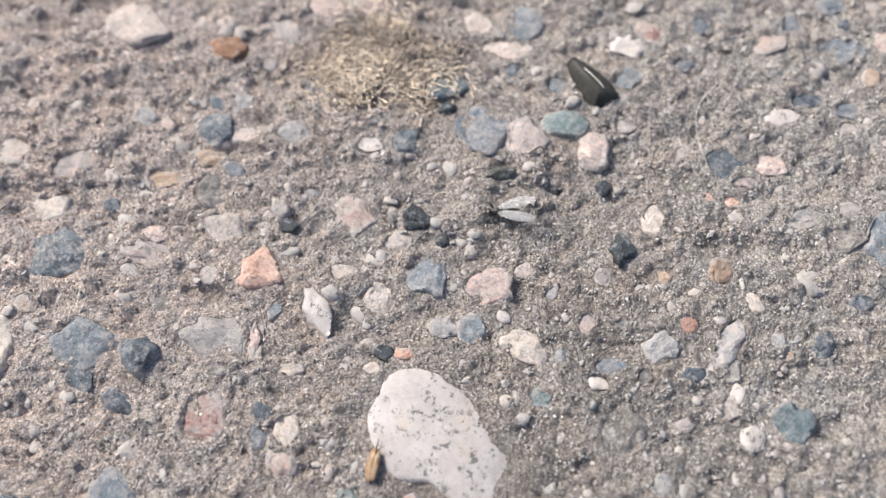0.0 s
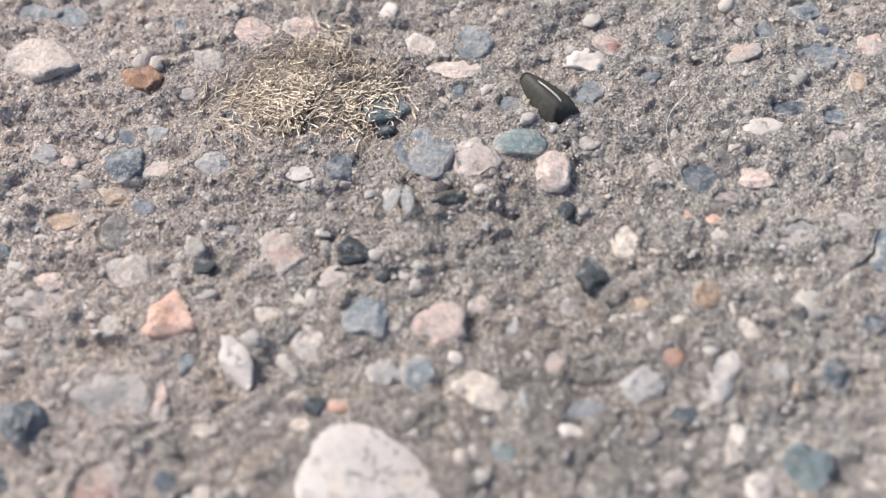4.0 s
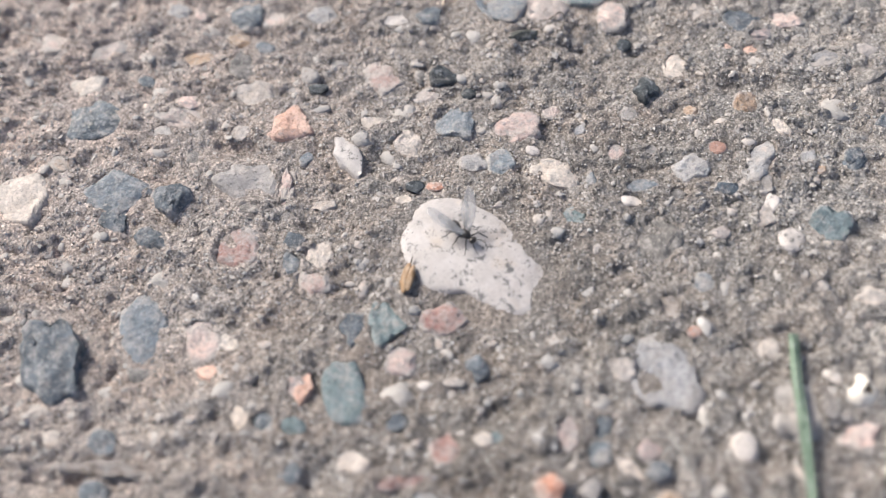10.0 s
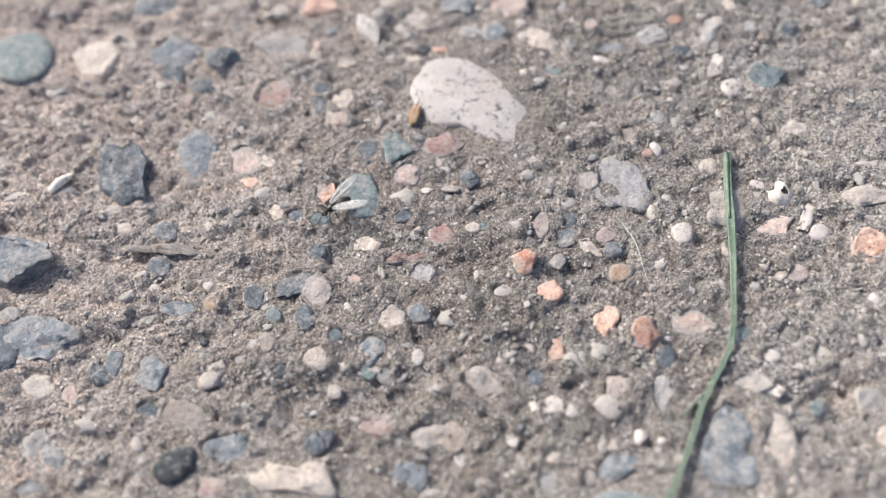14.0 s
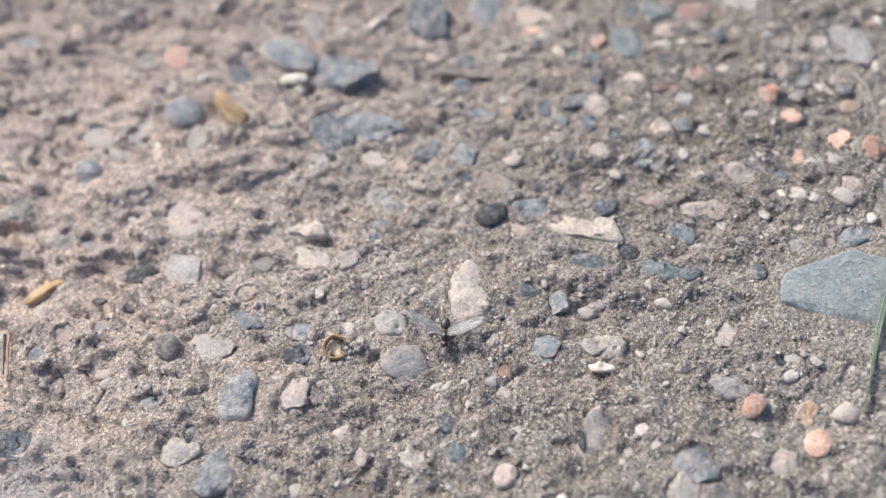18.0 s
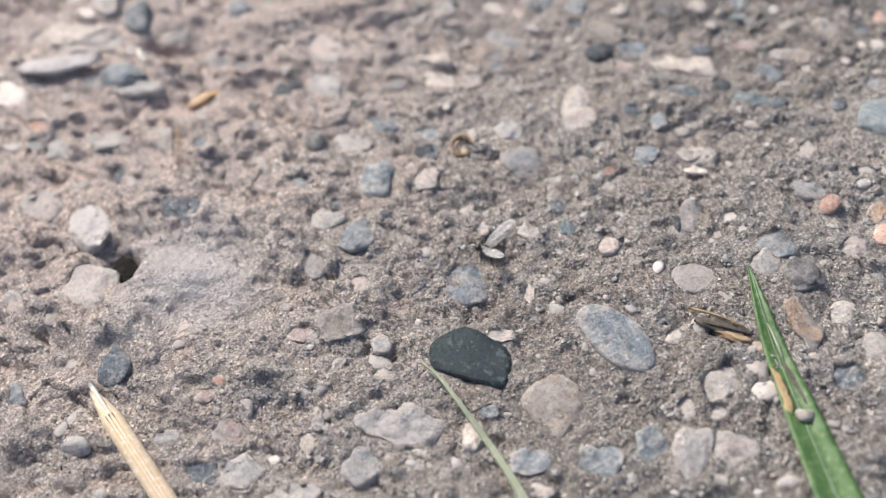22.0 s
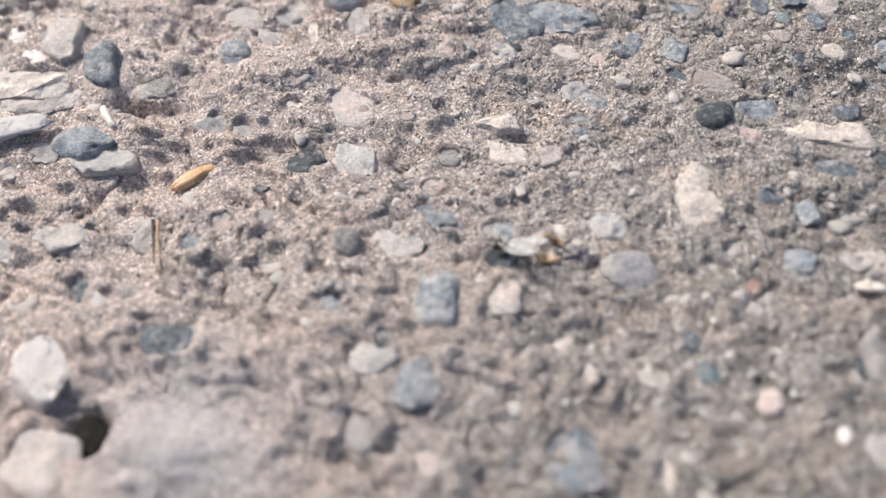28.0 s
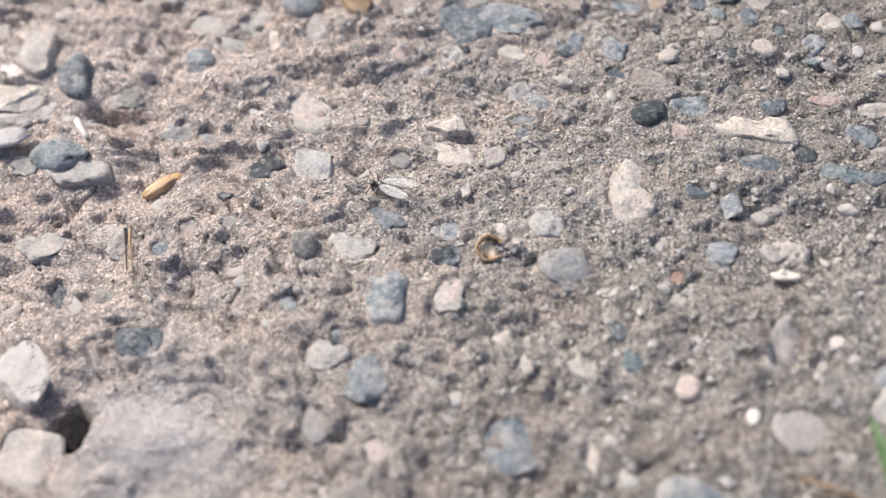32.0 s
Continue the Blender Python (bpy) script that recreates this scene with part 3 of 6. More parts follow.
stone(-57.3, -157.6, 3.25, 1.23, 8, "dusty_light", "a")
stone(-87.9, -132.4, 2.2, 1.61, -52, "soot", "r", h=-0.7, label="black pitted grain down in a hole")
stone(-84.6, -122.7, 2.27, 1.74, -37, "blue", "a")
stone(-20.7, -36.5, 2.18, 1.81, -75, "cream", "a")
stone(-11.4, -122.0, 2.15, 1.82, 66, "dusty_slate", "a")
stone(-31.9, -7.6, 2.27, 1.70, -63, "dark", "a")
stone(-44.1, -30.2, 2.24, 1.72, -46, "blue", "a")
stone(-5.7, -108.9, 2.36, 1.63, 15, "light", "a")
stone(9.2, -87.9, 2.39, 1.60, 6, "slate", "a")
stone(-90.3, -80.7, 2.18, 1.75, -30, "slate", "r", h=1.3)
stone(-85.3, -74.1, 2.27, 1.66, -43, "dusty_light", "a")
stone(29.9, -59.7, 2.07, 1.82, 38, "pink", "a")
stone(20.7, -12.0, 2.21, 1.69, 75, "cream", "a")
stone(-7.1, -11.2, 2.03, 1.82, -67, "black", "a", h=0.9, cuts=((60, 0.6), (150, 0.6), (270, 0.6)))
stone(-56.8, -90.2, 2.54, 1.41, 4, "cream", "a", h=0.9)
stone(9.5, -71.7, 2.29, 1.57, 83, "peach", "a")
stone(-7.4, -59.3, 1.96, 1.82, -28, "red", "a")
stone(-26.0, -105.4, 1.90, 1.88, 28, "slate", "a")
stone(-37.9, -4.8, 2.23, 1.58, -2, "tan", "a")
stone(-106.5, -100.2, 2.22, 1.59, -24, "dusty_dark", "a")
stone(-0.7, -25.3, 2.19, 1.60, -89, "slate", "a")
stone(-21.1, -67.3, 2.10, 1.64, -71, "pale", "a")
stone(-22.2, 1.0, 2.23, 1.54, -13, "light", "a")
stone(-8.7, -84.0, 2.28, 1.50, 10, "cream", "a")
stone(-50.3, -77.1, 2.16, 1.59, -36, "dusty_cream", "a")
stone(-63.6, -129.1, 2.27, 1.50, -67, "dusty_brown", "r")
stone(13.6, -73.3, 2.04, 1.65, 77, "orange", "a", h=0.9)
stone(16.8, -16.2, 2.09, 1.61, 78, "black", "a", h=1.0)
stone(-14.9, -74.4, 2.06, 1.63, 86, "slate", "a")
stone(-21.0, -40.0, 2.02, 1.63, -72, "dusty_red", "a")
stone(27.5, -19.4, 2.00, 1.64, 64, "tan", "a")
stone(-10.9, 22.3, 1.95, 1.64, -69, "dark", "a")
stone(-1.5, -117.7, 1.97, 1.59, 33, "dusty_pink", "a")
stone(-19.0, -105.0, 1.83, 1.69, 51, "cream", "a")
stone(-87.0, -77.5, 2.07, 1.50, -27, "dusty_slate", "a")
stone(-8.4, -0.6, 1.88, 1.63, -71, "blue", "a", h=0.4)
stone(-98.4, -140.0, 2.10, 1.47, -26, "dusty_pink", "a")
stone(-85.1, -94.0, 2.01, 1.51, -56, "dusty_light", "a")
# long brown sliver added to draw the shade of a crack
stone(-39.9, -59.5, 4.97, 0.61, -6, "brown", "a")
stone(-83.3, -108.0, 1.94, 1.56, -41, "dusty_red", "a")
stone(-49.1, -83.9, 1.97, 1.53, -85, "dusty_slate", "a")
stone(-9.8, -64.6, 1.87, 1.60, -76, "light", "a")
stone(41.1, 16.3, 1.92, 1.55, 11, "slate", "a")
stone(-16.8, -46.0, 2.18, 1.37, -84, "blue", "a")
stone(-91.3, -110.1, 2.25, 1.31, -73, "dusty_brown", "a")
stone(-25.0, -99.1, 2.26, 1.30, -87, "slate", "a")
stone(-13.1, -70.7, 1.84, 1.59, 10, "cream", "a")
stone(37.8, 1.9, 2.42, 1.20, 15, "white", "r")
stone(-13.9, -83.0, 2.11, 1.37, -6, "red", "a")
stone(-39.0, -120.3, 1.81, 1.60, -10, "dusty_dark", "a")
stone(-62.4, -139.0, 1.83, 1.57, -32, "dusty_red", "a")
stone(-6.4, -84.0, 1.99, 1.43, -87, "brown", "r")
stone(-20.8, 8.0, 1.84, 1.55, -37, "slate", "r")
stone(-39.1, -33.5, 2.25, 1.26, -35, "blue", "a")
stone(-30.1, -89.1, 1.88, 1.51, -27, "dusty_red", "a")
stone(-69.4, -109.1, 1.91, 1.48, -62, "dark", "r", h=1.2)
stone(15.0, -45.4, 2.06, 1.37, 77, "brown", "a")
stone(23.5, -79.3, 2.19, 1.28, 5, "dusty_light", "a")
stone(-11.8, -49.9, 1.75, 1.60, -26, "pink", "a")
stone(46.0, 2.8, 2.00, 1.39, 6, "slate", "a")
stone(-57.9, -78.6, 1.83, 1.51, -24, "dusty_slate", "a")
stone(3.4, -81.1, 2.13, 1.29, 24, "white", "a")
stone(10.0, -79.3, 1.71, 1.60, 62, "pale", "a")
stone(23.5, -73.4, 1.75, 1.55, 43, "green", "a")
stone(-113.1, -113.9, 2.07, 1.31, -12, "dusty_cream", "a")
stone(3.8, -58.5, 2.07, 1.30, 81, "pink", "a")
stone(-57.2, -77.8, 2.00, 1.34, -17, "dusty_slate", "a")
stone(-3.2, -127.4, 2.03, 1.32, 70, "dusty_cream", "r")
stone(-0.0, -131.5, 1.88, 1.41, 67, "dusty_cream", "r")
stone(-9.0, -14.1, 2.01, 1.32, -8, "dusty_pale", "a")
stone(41.1, 4.1, 2.15, 1.22, -0, "blue", "r")
stone(-92.5, -151.7, 2.06, 1.26, -49, "slate", "a")
stone(14.4, -80.5, 2.41, 1.07, 78, "light", "a")
stone(-28.1, 0.9, 1.93, 1.33, -15, "dusty_pink", "a")
stone(-50.7, -94.4, 1.76, 1.45, -83, "dusty_pink", "a")
stone(-73.6, -66.2, 2.16, 1.18, -5, "dusty_dark", "a")
stone(-20.7, -75.0, 1.71, 1.49, -41, "cream", "r")
stone(-20.4, -105.0, 1.64, 1.56, 29, "dusty_brown", "a")
stone(-3.5, -25.2, 1.81, 1.41, -8, "light", "a")
stone(34.4, -81.7, 1.78, 1.42, 23, "dusty_slate", "a")
stone(-25.2, -26.8, 3.09, 0.82, 88, "pink", "a")
stone(32.7, -2.0, 2.13, 1.18, 75, "dark", "a")
stone(-64.5, -78.8, 1.75, 1.43, -40, "dusty_peach", "a")
stone(-12.8, -1.2, 1.86, 1.33, -11, "white", "a")
stone(-41.4, 4.0, 1.80, 1.37, -45, "light", "a")
stone(-36.9, -67.7, 2.40, 1.02, -5, "slate", "r")
stone(-12.4, -94.2, 1.95, 1.25, 6, "green", "a")
stone(38.7, -11.9, 1.98, 1.23, 2, "light", "a")
stone(-6.2, -102.6, 2.04, 1.19, 84, "dusty_cream", "a")
stone(1.5, -64.0, 1.70, 1.41, 90, "orange", "a", h=0.9)
stone(-37.9, -12.3, 1.84, 1.29, -20, "pink", "a")
stone(-57.4, -131.1, 1.69, 1.39, -60, "dusty_pink", "r")
stone(-110.3, -110.5, 1.87, 1.26, -12, "orange", "r")
stone(-11.7, -62.4, 2.97, 0.78, 7, "red", "a")
stone(-118.1, -82.0, 1.81, 1.27, -32, "white", "a")
stone(-85.6, -110.5, 1.80, 1.28, -25, "slate", "a")
stone(-81.2, -77.6, 2.51, 0.91, -74, "pale", "a")
stone(-95.3, -117.2, 1.97, 1.16, -57, "blue", "a")
stone(-40.6, -148.5, 1.94, 1.17, -79, "cream", "a")
stone(-73.4, -153.6, 2.23, 1.01, 5, "dusty_light", "a")
stone(-24.6, -26.1, 2.66, 0.84, 86, "cream", "a")
stone(-11.5, -138.8, 2.0, 1.3, 34, "white", "r", h=0.6)
stone(-16.8, -91.6, 1.59, 1.38, -22, "black", "a")
stone(2.3, -115.1, 1.63, 1.34, 43, "peach", "r")
stone(26.6, -34.9, 1.82, 1.20, 72, "cream", "a")
stone(-40.4, -56.7, 1.71, 1.26, -24, "blue", "a")
stone(6.6, -33.3, 1.70, 1.27, -2, "green", "a")
stone(9.6, -51.7, 1.52, 1.41, 72, "cream", "a")
stone(37.7, -12.9, 2.16, 0.98, -1, "dusty_cream", "a")
stone(19.3, -60.4, 1.60, 1.32, 73, "white", "r")
stone(45.6, 0.1, 1.81, 1.16, 3, "dusty_pale", "a")
stone(-81.7, -60.8, 1.73, 1.22, -54, "dusty_peach", "a")
stone(-32.6, -2.2, 1.89, 1.11, -11, "tan", "a")
stone(-29.0, 6.1, 1.61, 1.30, -46, "light", "a")
stone(3.0, -5.8, 2.20, 0.95, -5, "black", "a")
stone(-32.4, 5.8, 1.61, 1.29, -44, "blue", "r")
stone(-54.5, -109.0, 1.59, 1.30, -65, "black", "a")
stone(-62.1, -100.4, 1.67, 1.23, -12, "dusty_peach", "a")
stone(-16.2, -60.0, 1.69, 1.21, -11, "cream", "a")
stone(-3.9, -111.5, 1.60, 1.28, 69, "orange", "a", h=1.1)
stone(-44.2, -75.7, 1.71, 1.18, -60, "blue", "a")
stone(-13.9, -94.0, 1.70, 1.19, -6, "green", "a")
stone(-15.4, -18.0, 1.65, 1.22, -13, "cream", "a")
stone(29.6, 16.4, 1.60, 1.26, 72, "slate", "a")
stone(1.9, -78.0, 1.53, 1.31, -2, "slate", "r")
stone(10.6, 7.6, 1.44, 1.39, 87, "slate", "a")
stone(-40.3, -61.7, 1.65, 1.21, -22, "blue", "r")
stone(37.5, -28.2, 1.55, 1.27, 47, "blue", "a")
stone(33.3, -58.6, 2.68, 0.74, 65, "white", "a")
stone(34.8, -45.3, 1.70, 1.16, 8, "cream", "a")
stone(45.8, -2.7, 1.55, 1.26, 24, "dark", "a")
stone(-28.4, -66.9, 1.71, 1.15, -74, "blue", "r")
stone(11.9, -65.3, 1.44, 1.36, 62, "tan", "r")
stone(-61.5, -95.4, 1.55, 1.26, -44, "dusty_dark", "r")
stone(-21.3, -52.2, 1.92, 1.02, -88, "peach", "a")
stone(6.3, -60.3, 1.43, 1.36, 83, "blue", "a")
stone(-98.9, -88.9, 1.61, 1.21, -20, "dusty_dark", "a")
stone(4.1, -67.6, 1.55, 1.24, -1, "peach", "a")
stone(-54.1, -105.5, 1.58, 1.22, -79, "slate", "a")
stone(-2.9, 24.2, 1.50, 1.28, -85, "white", "r")
stone(28.5, -38.0, 1.45, 1.32, 0, "white", "a")
stone(24.9, -2.9, 1.50, 1.27, 67, "cream", "a")
stone(-113.8, -86.0, 1.67, 1.14, -42, "white", "r")
stone(-27.3, -55.4, 1.56, 1.22, -84, "cream", "a")
stone(-29.1, -121.5, 1.43, 1.33, -84, "pink", "r")
stone(4.1, -74.8, 1.50, 1.26, 85, "peach", "a")
stone(23.8, -50.4, 1.54, 1.22, 61, "cream", "r")
stone(-28.2, -97.8, 1.52, 1.23, 2, "blue", "a")
stone(49.9, 7.9, 1.76, 1.05, 68, "tan", "r")
stone(-22.1, -56.2, 1.49, 1.24, -27, "green", "a")
stone(-22.3, -70.2, 1.63, 1.13, -76, "blue", "r")
stone(14.2, -30.0, 1.95, 0.94, -2, "slate", "r")
stone(-22.0, -61.0, 1.49, 1.23, -64, "blue", "r")
stone(43.4, -11.3, 1.58, 1.15, 10, "dusty_pale", "a")
stone(-109.2, -113.7, 1.64, 1.11, -19, "dusty_slate", "a")
stone(-53.5, -108.7, 1.50, 1.21, -59, "blue", "a")
stone(30.7, -22.7, 1.58, 1.15, -44, "cream", "a")
stone(-10.0, -88.3, 1.53, 1.18, -83, "slate", "a")
stone(2.5, -89.1, 1.43, 1.26, 2, "light", "a")
stone(-23.7, -37.3, 1.50, 1.18, -71, "slate", "a")
stone(-58.1, -151.9, 1.65, 1.07, -67, "dusty_tan", "r")
stone(1.6, -111.7, 1.62, 1.09, 77, "tan", "a")
stone(31.8, -7.4, 1.68, 1.05, 1, "pink", "a")
stone(-28.2, 22.8, 1.51, 1.16, -63, "slate", "a")
stone(-52.0, -21.4, 1.56, 1.13, -29, "dusty_tan", "a")
stone(-55.3, -105.4, 1.54, 1.14, -70, "dusty_slate", "a")
stone(-114.7, -85.4, 1.67, 1.05, -10, "white", "a")
stone(28.2, -73.6, 1.48, 1.18, 63, "dark", "a")
stone(-10.0, -70.1, 1.37, 1.27, -61, "slate", "a")
stone(-20.4, -84.5, 1.51, 1.15, -74, "blue", "a")
stone(-39.8, -135.7, 1.64, 1.05, 7, "dusty_pale", "a")
stone(18.7, 1.0, 1.48, 1.15, -0, "cream", "a")
stone(-19.2, -141.9, 1.66, 1.02, 89, "dusty_cream", "r")
stone(-46.3, -85.6, 1.47, 1.16, -36, "slate", "a")
stone(-42.9, -74.6, 1.61, 1.05, -88, "slate", "a")
stone(-70.7, -148.2, 1.51, 1.12, 26, "dusty_red", "a")
stone(-9.9, -94.5, 1.55, 1.07, 8, "blue", "a")
stone(-53.2, -138.4, 1.45, 1.14, -66, "dusty_slate", "a")
stone(-23.3, -9.6, 1.45, 1.14, -67, "dusty_brown", "a")
stone(-26.2, 11.4, 1.41, 1.17, -44, "dusty_pink", "a")
stone(-56.0, -68.0, 1.46, 1.13, -14, "dusty_slate", "a")
stone(-10.9, -87.8, 1.37, 1.19, -2, "slate", "a")
stone(42.6, -22.9, 1.41, 1.13, 28, "blue", "a")
stone(-37.9, -49.8, 1.57, 1.01, -15, "dark", "a")
stone(30.8, -66.2, 1.35, 1.17, 37, "pink", "r")
stone(-23.4, -34.6, 1.35, 1.17, -53, "blue", "a")
stone(8.9, -61.8, 1.90, 0.83, -49, "cream", "a")
stone(-26.0, -106.8, 1.42, 1.10, 10, "green", "a")
stone(26.7, 10.2, 1.31, 1.20, 50, "slate", "a")
stone(-36.2, -21.4, 1.49, 1.05, -64, "dark", "a")
stone(-98.9, -138.9, 1.49, 1.04, -34, "cream", "a")
stone(15.4, -76.3, 1.41, 1.10, 76, "blue", "a")
stone(-37.9, -80.5, 1.47, 1.05, -18, "blue", "a")
stone(-34.3, -119.2, 1.30, 1.18, -73, "green", "a")
stone(27.5, -30.6, 1.61, 0.95, 73, "dusty_dark", "a")
stone(7.0, -57.6, 1.56, 0.98, 86, "blue", "a")
stone(-24.9, -55.7, 1.33, 1.15, -41, "blue", "r")
stone(-29.2, -4.1, 1.43, 1.07, -21, "slate", "a")
stone(-78.5, -106.7, 1.37, 1.10, -37, "dusty_dark", "a")
stone(10.9, -60.2, 1.33, 1.13, 13, "pink", "a")
stone(-22.2, -52.1, 1.32, 1.13, -63, "pink", "a")
stone(23.2, -31.1, 1.52, 0.98, 1, "blue", "a")
stone(-47.8, -90.9, 1.31, 1.14, 8, "slate", "a")
stone(-31.2, -18.0, 1.38, 1.08, -29, "cream", "a")
stone(-35.9, -115.9, 1.36, 1.09, -78, "blue", "a")
stone(-109.6, -103.2, 1.52, 0.97, -49, "dusty_cream", "a")
stone(-47.7, -53.2, 1.84, 0.79, -8, "cream", "a")
stone(-40.3, -17.4, 1.48, 0.98, -17, "dusty_light", "a")
stone(12.9, -31.8, 1.56, 0.93, -13, "white", "a")
stone(-86.6, -52.3, 1.40, 1.02, -45, "dusty_dark", "a")
stone(-69.3, -116.4, 1.33, 1.07, -49, "slate", "a")
stone(12.1, -25.1, 1.35, 1.06, 80, "pink", "a")
stone(-26.0, -73.2, 1.37, 1.04, -69, "brown", "a")
stone(5.6, -18.3, 1.21, 1.16, 89, "pink", "a")
stone(37.7, -27.3, 1.31, 1.06, 45, "blue", "a")
stone(34.2, -61.0, 1.30, 1.06, 56, "white", "r")
stone(14.4, -19.2, 1.27, 1.09, 75, "dusty_dark", "a")
stone(-19.6, -107.6, 1.74, 0.79, 8, "white", "a")
stone(-114.4, -101.9, 1.52, 0.90, -6, "slate", "a")
stone(18.7, -42.9, 1.26, 1.08, 59, "slate", "a")
stone(-46.9, -78.1, 1.30, 1.04, -86, "pink", "a")
stone(-48.0, -88.5, 1.46, 0.93, -2, "slate", "a")
stone(-92.7, -141.3, 1.43, 0.95, -46, "dusty_tan", "r")
stone(-21.0, -133.6, 1.24, 1.10, 28, "cream", "a")
stone(-43.7, -8.5, 1.34, 1.01, -37, "blue", "a")
stone(24.4, -63.1, 1.55, 0.87, 0, "cream", "a")
stone(-47.2, -84.7, 1.25, 1.08, -59, "slate", "a")
stone(-45.4, -56.1, 1.36, 0.99, -25, "cream", "a")
stone(-63.8, -119.2, 1.47, 0.91, -69, "blue", "a")
stone(-0.9, -67.3, 1.22, 1.07, 4, "white", "a")
stone(-19.2, -84.2, 1.42, 0.92, 79, "blue", "a")
stone(-32.9, -153.6, 1.40, 0.90, 10, "cream", "a")
stone(38.1, 8.2, 1.52, 0.83, -1, "slate", "a")
stone(-22.2, -11.9, 1.34, 0.94, -14, "black", "a")
stone(-4.1, -51.4, 1.27, 0.98, 82, "blue", "a")
stone(48.1, 16.1, 1.22, 1.02, 43, "blue", "a")
stone(11.4, -62.3, 1.20, 1.03, 7, "slate", "a")
stone(-29.0, -29.4, 1.40, 0.87, -11, "dark", "a")
stone(27.4, -33.4, 1.30, 0.93, 68, "white", "a")
stone(34.8, -85.5, 1.30, 0.91, 63, "cream", "a")
stone(-1.9, -93.6, 1.19, 0.99, 67, "blue", "r")
stone(23.2, -25.4, 1.14, 1.02, 29, "orange", "r")
stone(-37.5, -129.6, 1.42, 0.82, -81, "cream", "a")
stone(-12.0, -56.5, 1.13, 1.02, -20, "blue", "a")
stone(-31.0, -49.9, 1.19, 0.96, -27, "peach", "a")
stone(-4.7, -50.6, 1.15, 0.99, -6, "blue", "a")
stone(-20.6, -29.7, 1.53, 0.74, -6, "cream", "a")
stone(3.0, -86.7, 1.11, 1.02, 35, "cream", "a")
stone(-15.4, -115.0, 1.20, 0.93, -12, "white", "a")
stone(-90.1, -117.1, 1.28, 0.88, -9, "dusty_dark", "a")
stone(-29.2, -46.7, 1.14, 0.96, -46, "cream", "a")
stone(-23.0, -22.3, 1.21, 0.90, -70, "slate", "a")
stone(-30.2, -111.8, 1.11, 0.98, 1, "cream", "r")
stone(15.3, -7.6, 1.15, 0.93, 79, "black", "r")
stone(-10.4, -27.9, 1.12, 0.95, -18, "black", "a")
stone(-3.3, 3.9, 1.22, 0.87, 28, "black", "r", h=1.0)
stone(-25.8, -69.6, 1.13, 0.92, -60, "green", "r")
stone(4.9, 10.1, 1.18, 0.88, 90, "slate", "r")
stone(-61.1, -67.6, 1.20, 0.86, -30, "dusty_cream", "r")
stone(-51.8, -142.7, 1.32, 0.78, 5, "dusty_cream", "a")
stone(21.7, -36.6, 1.14, 0.90, 9, "pale", "a")
stone(18.1, -31.1, 1.07, 0.95, 59, "dark", "a")
stone(5.2, -63.8, 1.13, 0.89, 86, "dusty_cream", "a")
stone(-16.2, -142.1, 1.06, 0.94, 50, "cream", "a")
stone(16.1, -25.1, 1.06, 0.93, 9, "dusty_dark", "a")
stone(-67.2, -90.2, 1.06, 0.94, -18, "dusty_peach", "a")
stone(28.5, -26.7, 1.05, 0.92, 39, "pale", "a")
stone(-15.0, -77.0, 1.07, 0.90, -72, "green", "a")
stone(-30.4, -109.0, 1.02, 0.94, -80, "orange", "r")
stone(-44.5, -120.6, 1.37, 0.70, -79, "cream", "a")
stone(-38.4, 2.7, 1.11, 0.86, -49, "pink", "a")
stone(30.0, -9.6, 1.05, 0.90, 16, "peach", "a")
stone(-17.3, -65.3, 1.09, 0.85, -14, "pink", "a")
stone(-57.5, -149.4, 1.21, 0.76, -68, "dusty_dark", "a")
stone(-24.4, -76.5, 1.05, 0.88, -56, "blue", "a")
stone(7.9, -85.2, 1.38, 0.67, 82, "dusty_cream", "a")
stone(-47.2, -106.8, 1.02, 0.89, -24, "cream", "r")
stone(-9.7, -10.6, 1.25, 0.73, -86, "dark", "a")
stone(-11.6, -29.7, 1.14, 0.79, -9, "cream", "a")
stone(9.0, -29.0, 1.21, 0.75, 84, "slate", "a")
stone(-39.5, -145.3, 1.20, 0.75, 8, "slate", "a")
stone(-18.1, -105.6, 1.01, 0.86, 79, "dark", "a")
stone(-9.7, 13.9, 0.99, 0.88, -62, "black", "r", h=1.8)
# dark sliver, no real pebble, added for the shade in a crevice
stone(-57.3, -142.6, 1.67, 0.52, 57, "dusty_dark", "a")
stone(-2.9, -58.4, 1.11, 0.78, -5, "green", "a")
stone(-47.8, -84.0, 1.19, 0.72, -68, "slate", "a")
stone(29.3, -82.2, 1.02, 0.83, 54, "green", "a")
stone(-80.6, -89.6, 1.09, 0.78, -5, "white", "a")
stone(-4.1, -58.6, 0.94, 0.89, -6, "cream", "a")
stone(6.5, -88.9, 1.02, 0.82, 81, "dusty_cream", "a")
stone(-12.3, -133.5, 1.05, 0.79, 19, "tan", "a")
stone(-40.4, -68.8, 1.02, 0.81, -25, "dusty_dark", "a")
stone(-14.0, -116.7, 0.95, 0.87, 42, "white", "r")
stone(-3.9, -14.2, 0.93, 0.88, -40, "black", "r")
stone(32.7, -27.4, 1.02, 0.80, 16, "light", "a")
stone(25.7, -76.4, 1.12, 0.73, 8, "white", "a")
stone(-53.2, -99.9, 1.17, 0.69, -82, "dusty_cream", "a")
stone(-33.4, -67.5, 1.07, 0.76, -68, "tan", "a")
stone(-8.1, -28.1, 1.11, 0.73, -7, "orange", "a")
stone(21.2, -19.7, 0.99, 0.81, 7, "tan", "a")
stone(-18.6, -78.9, 1.02, 0.76, -82, "dusty_cream", "a")
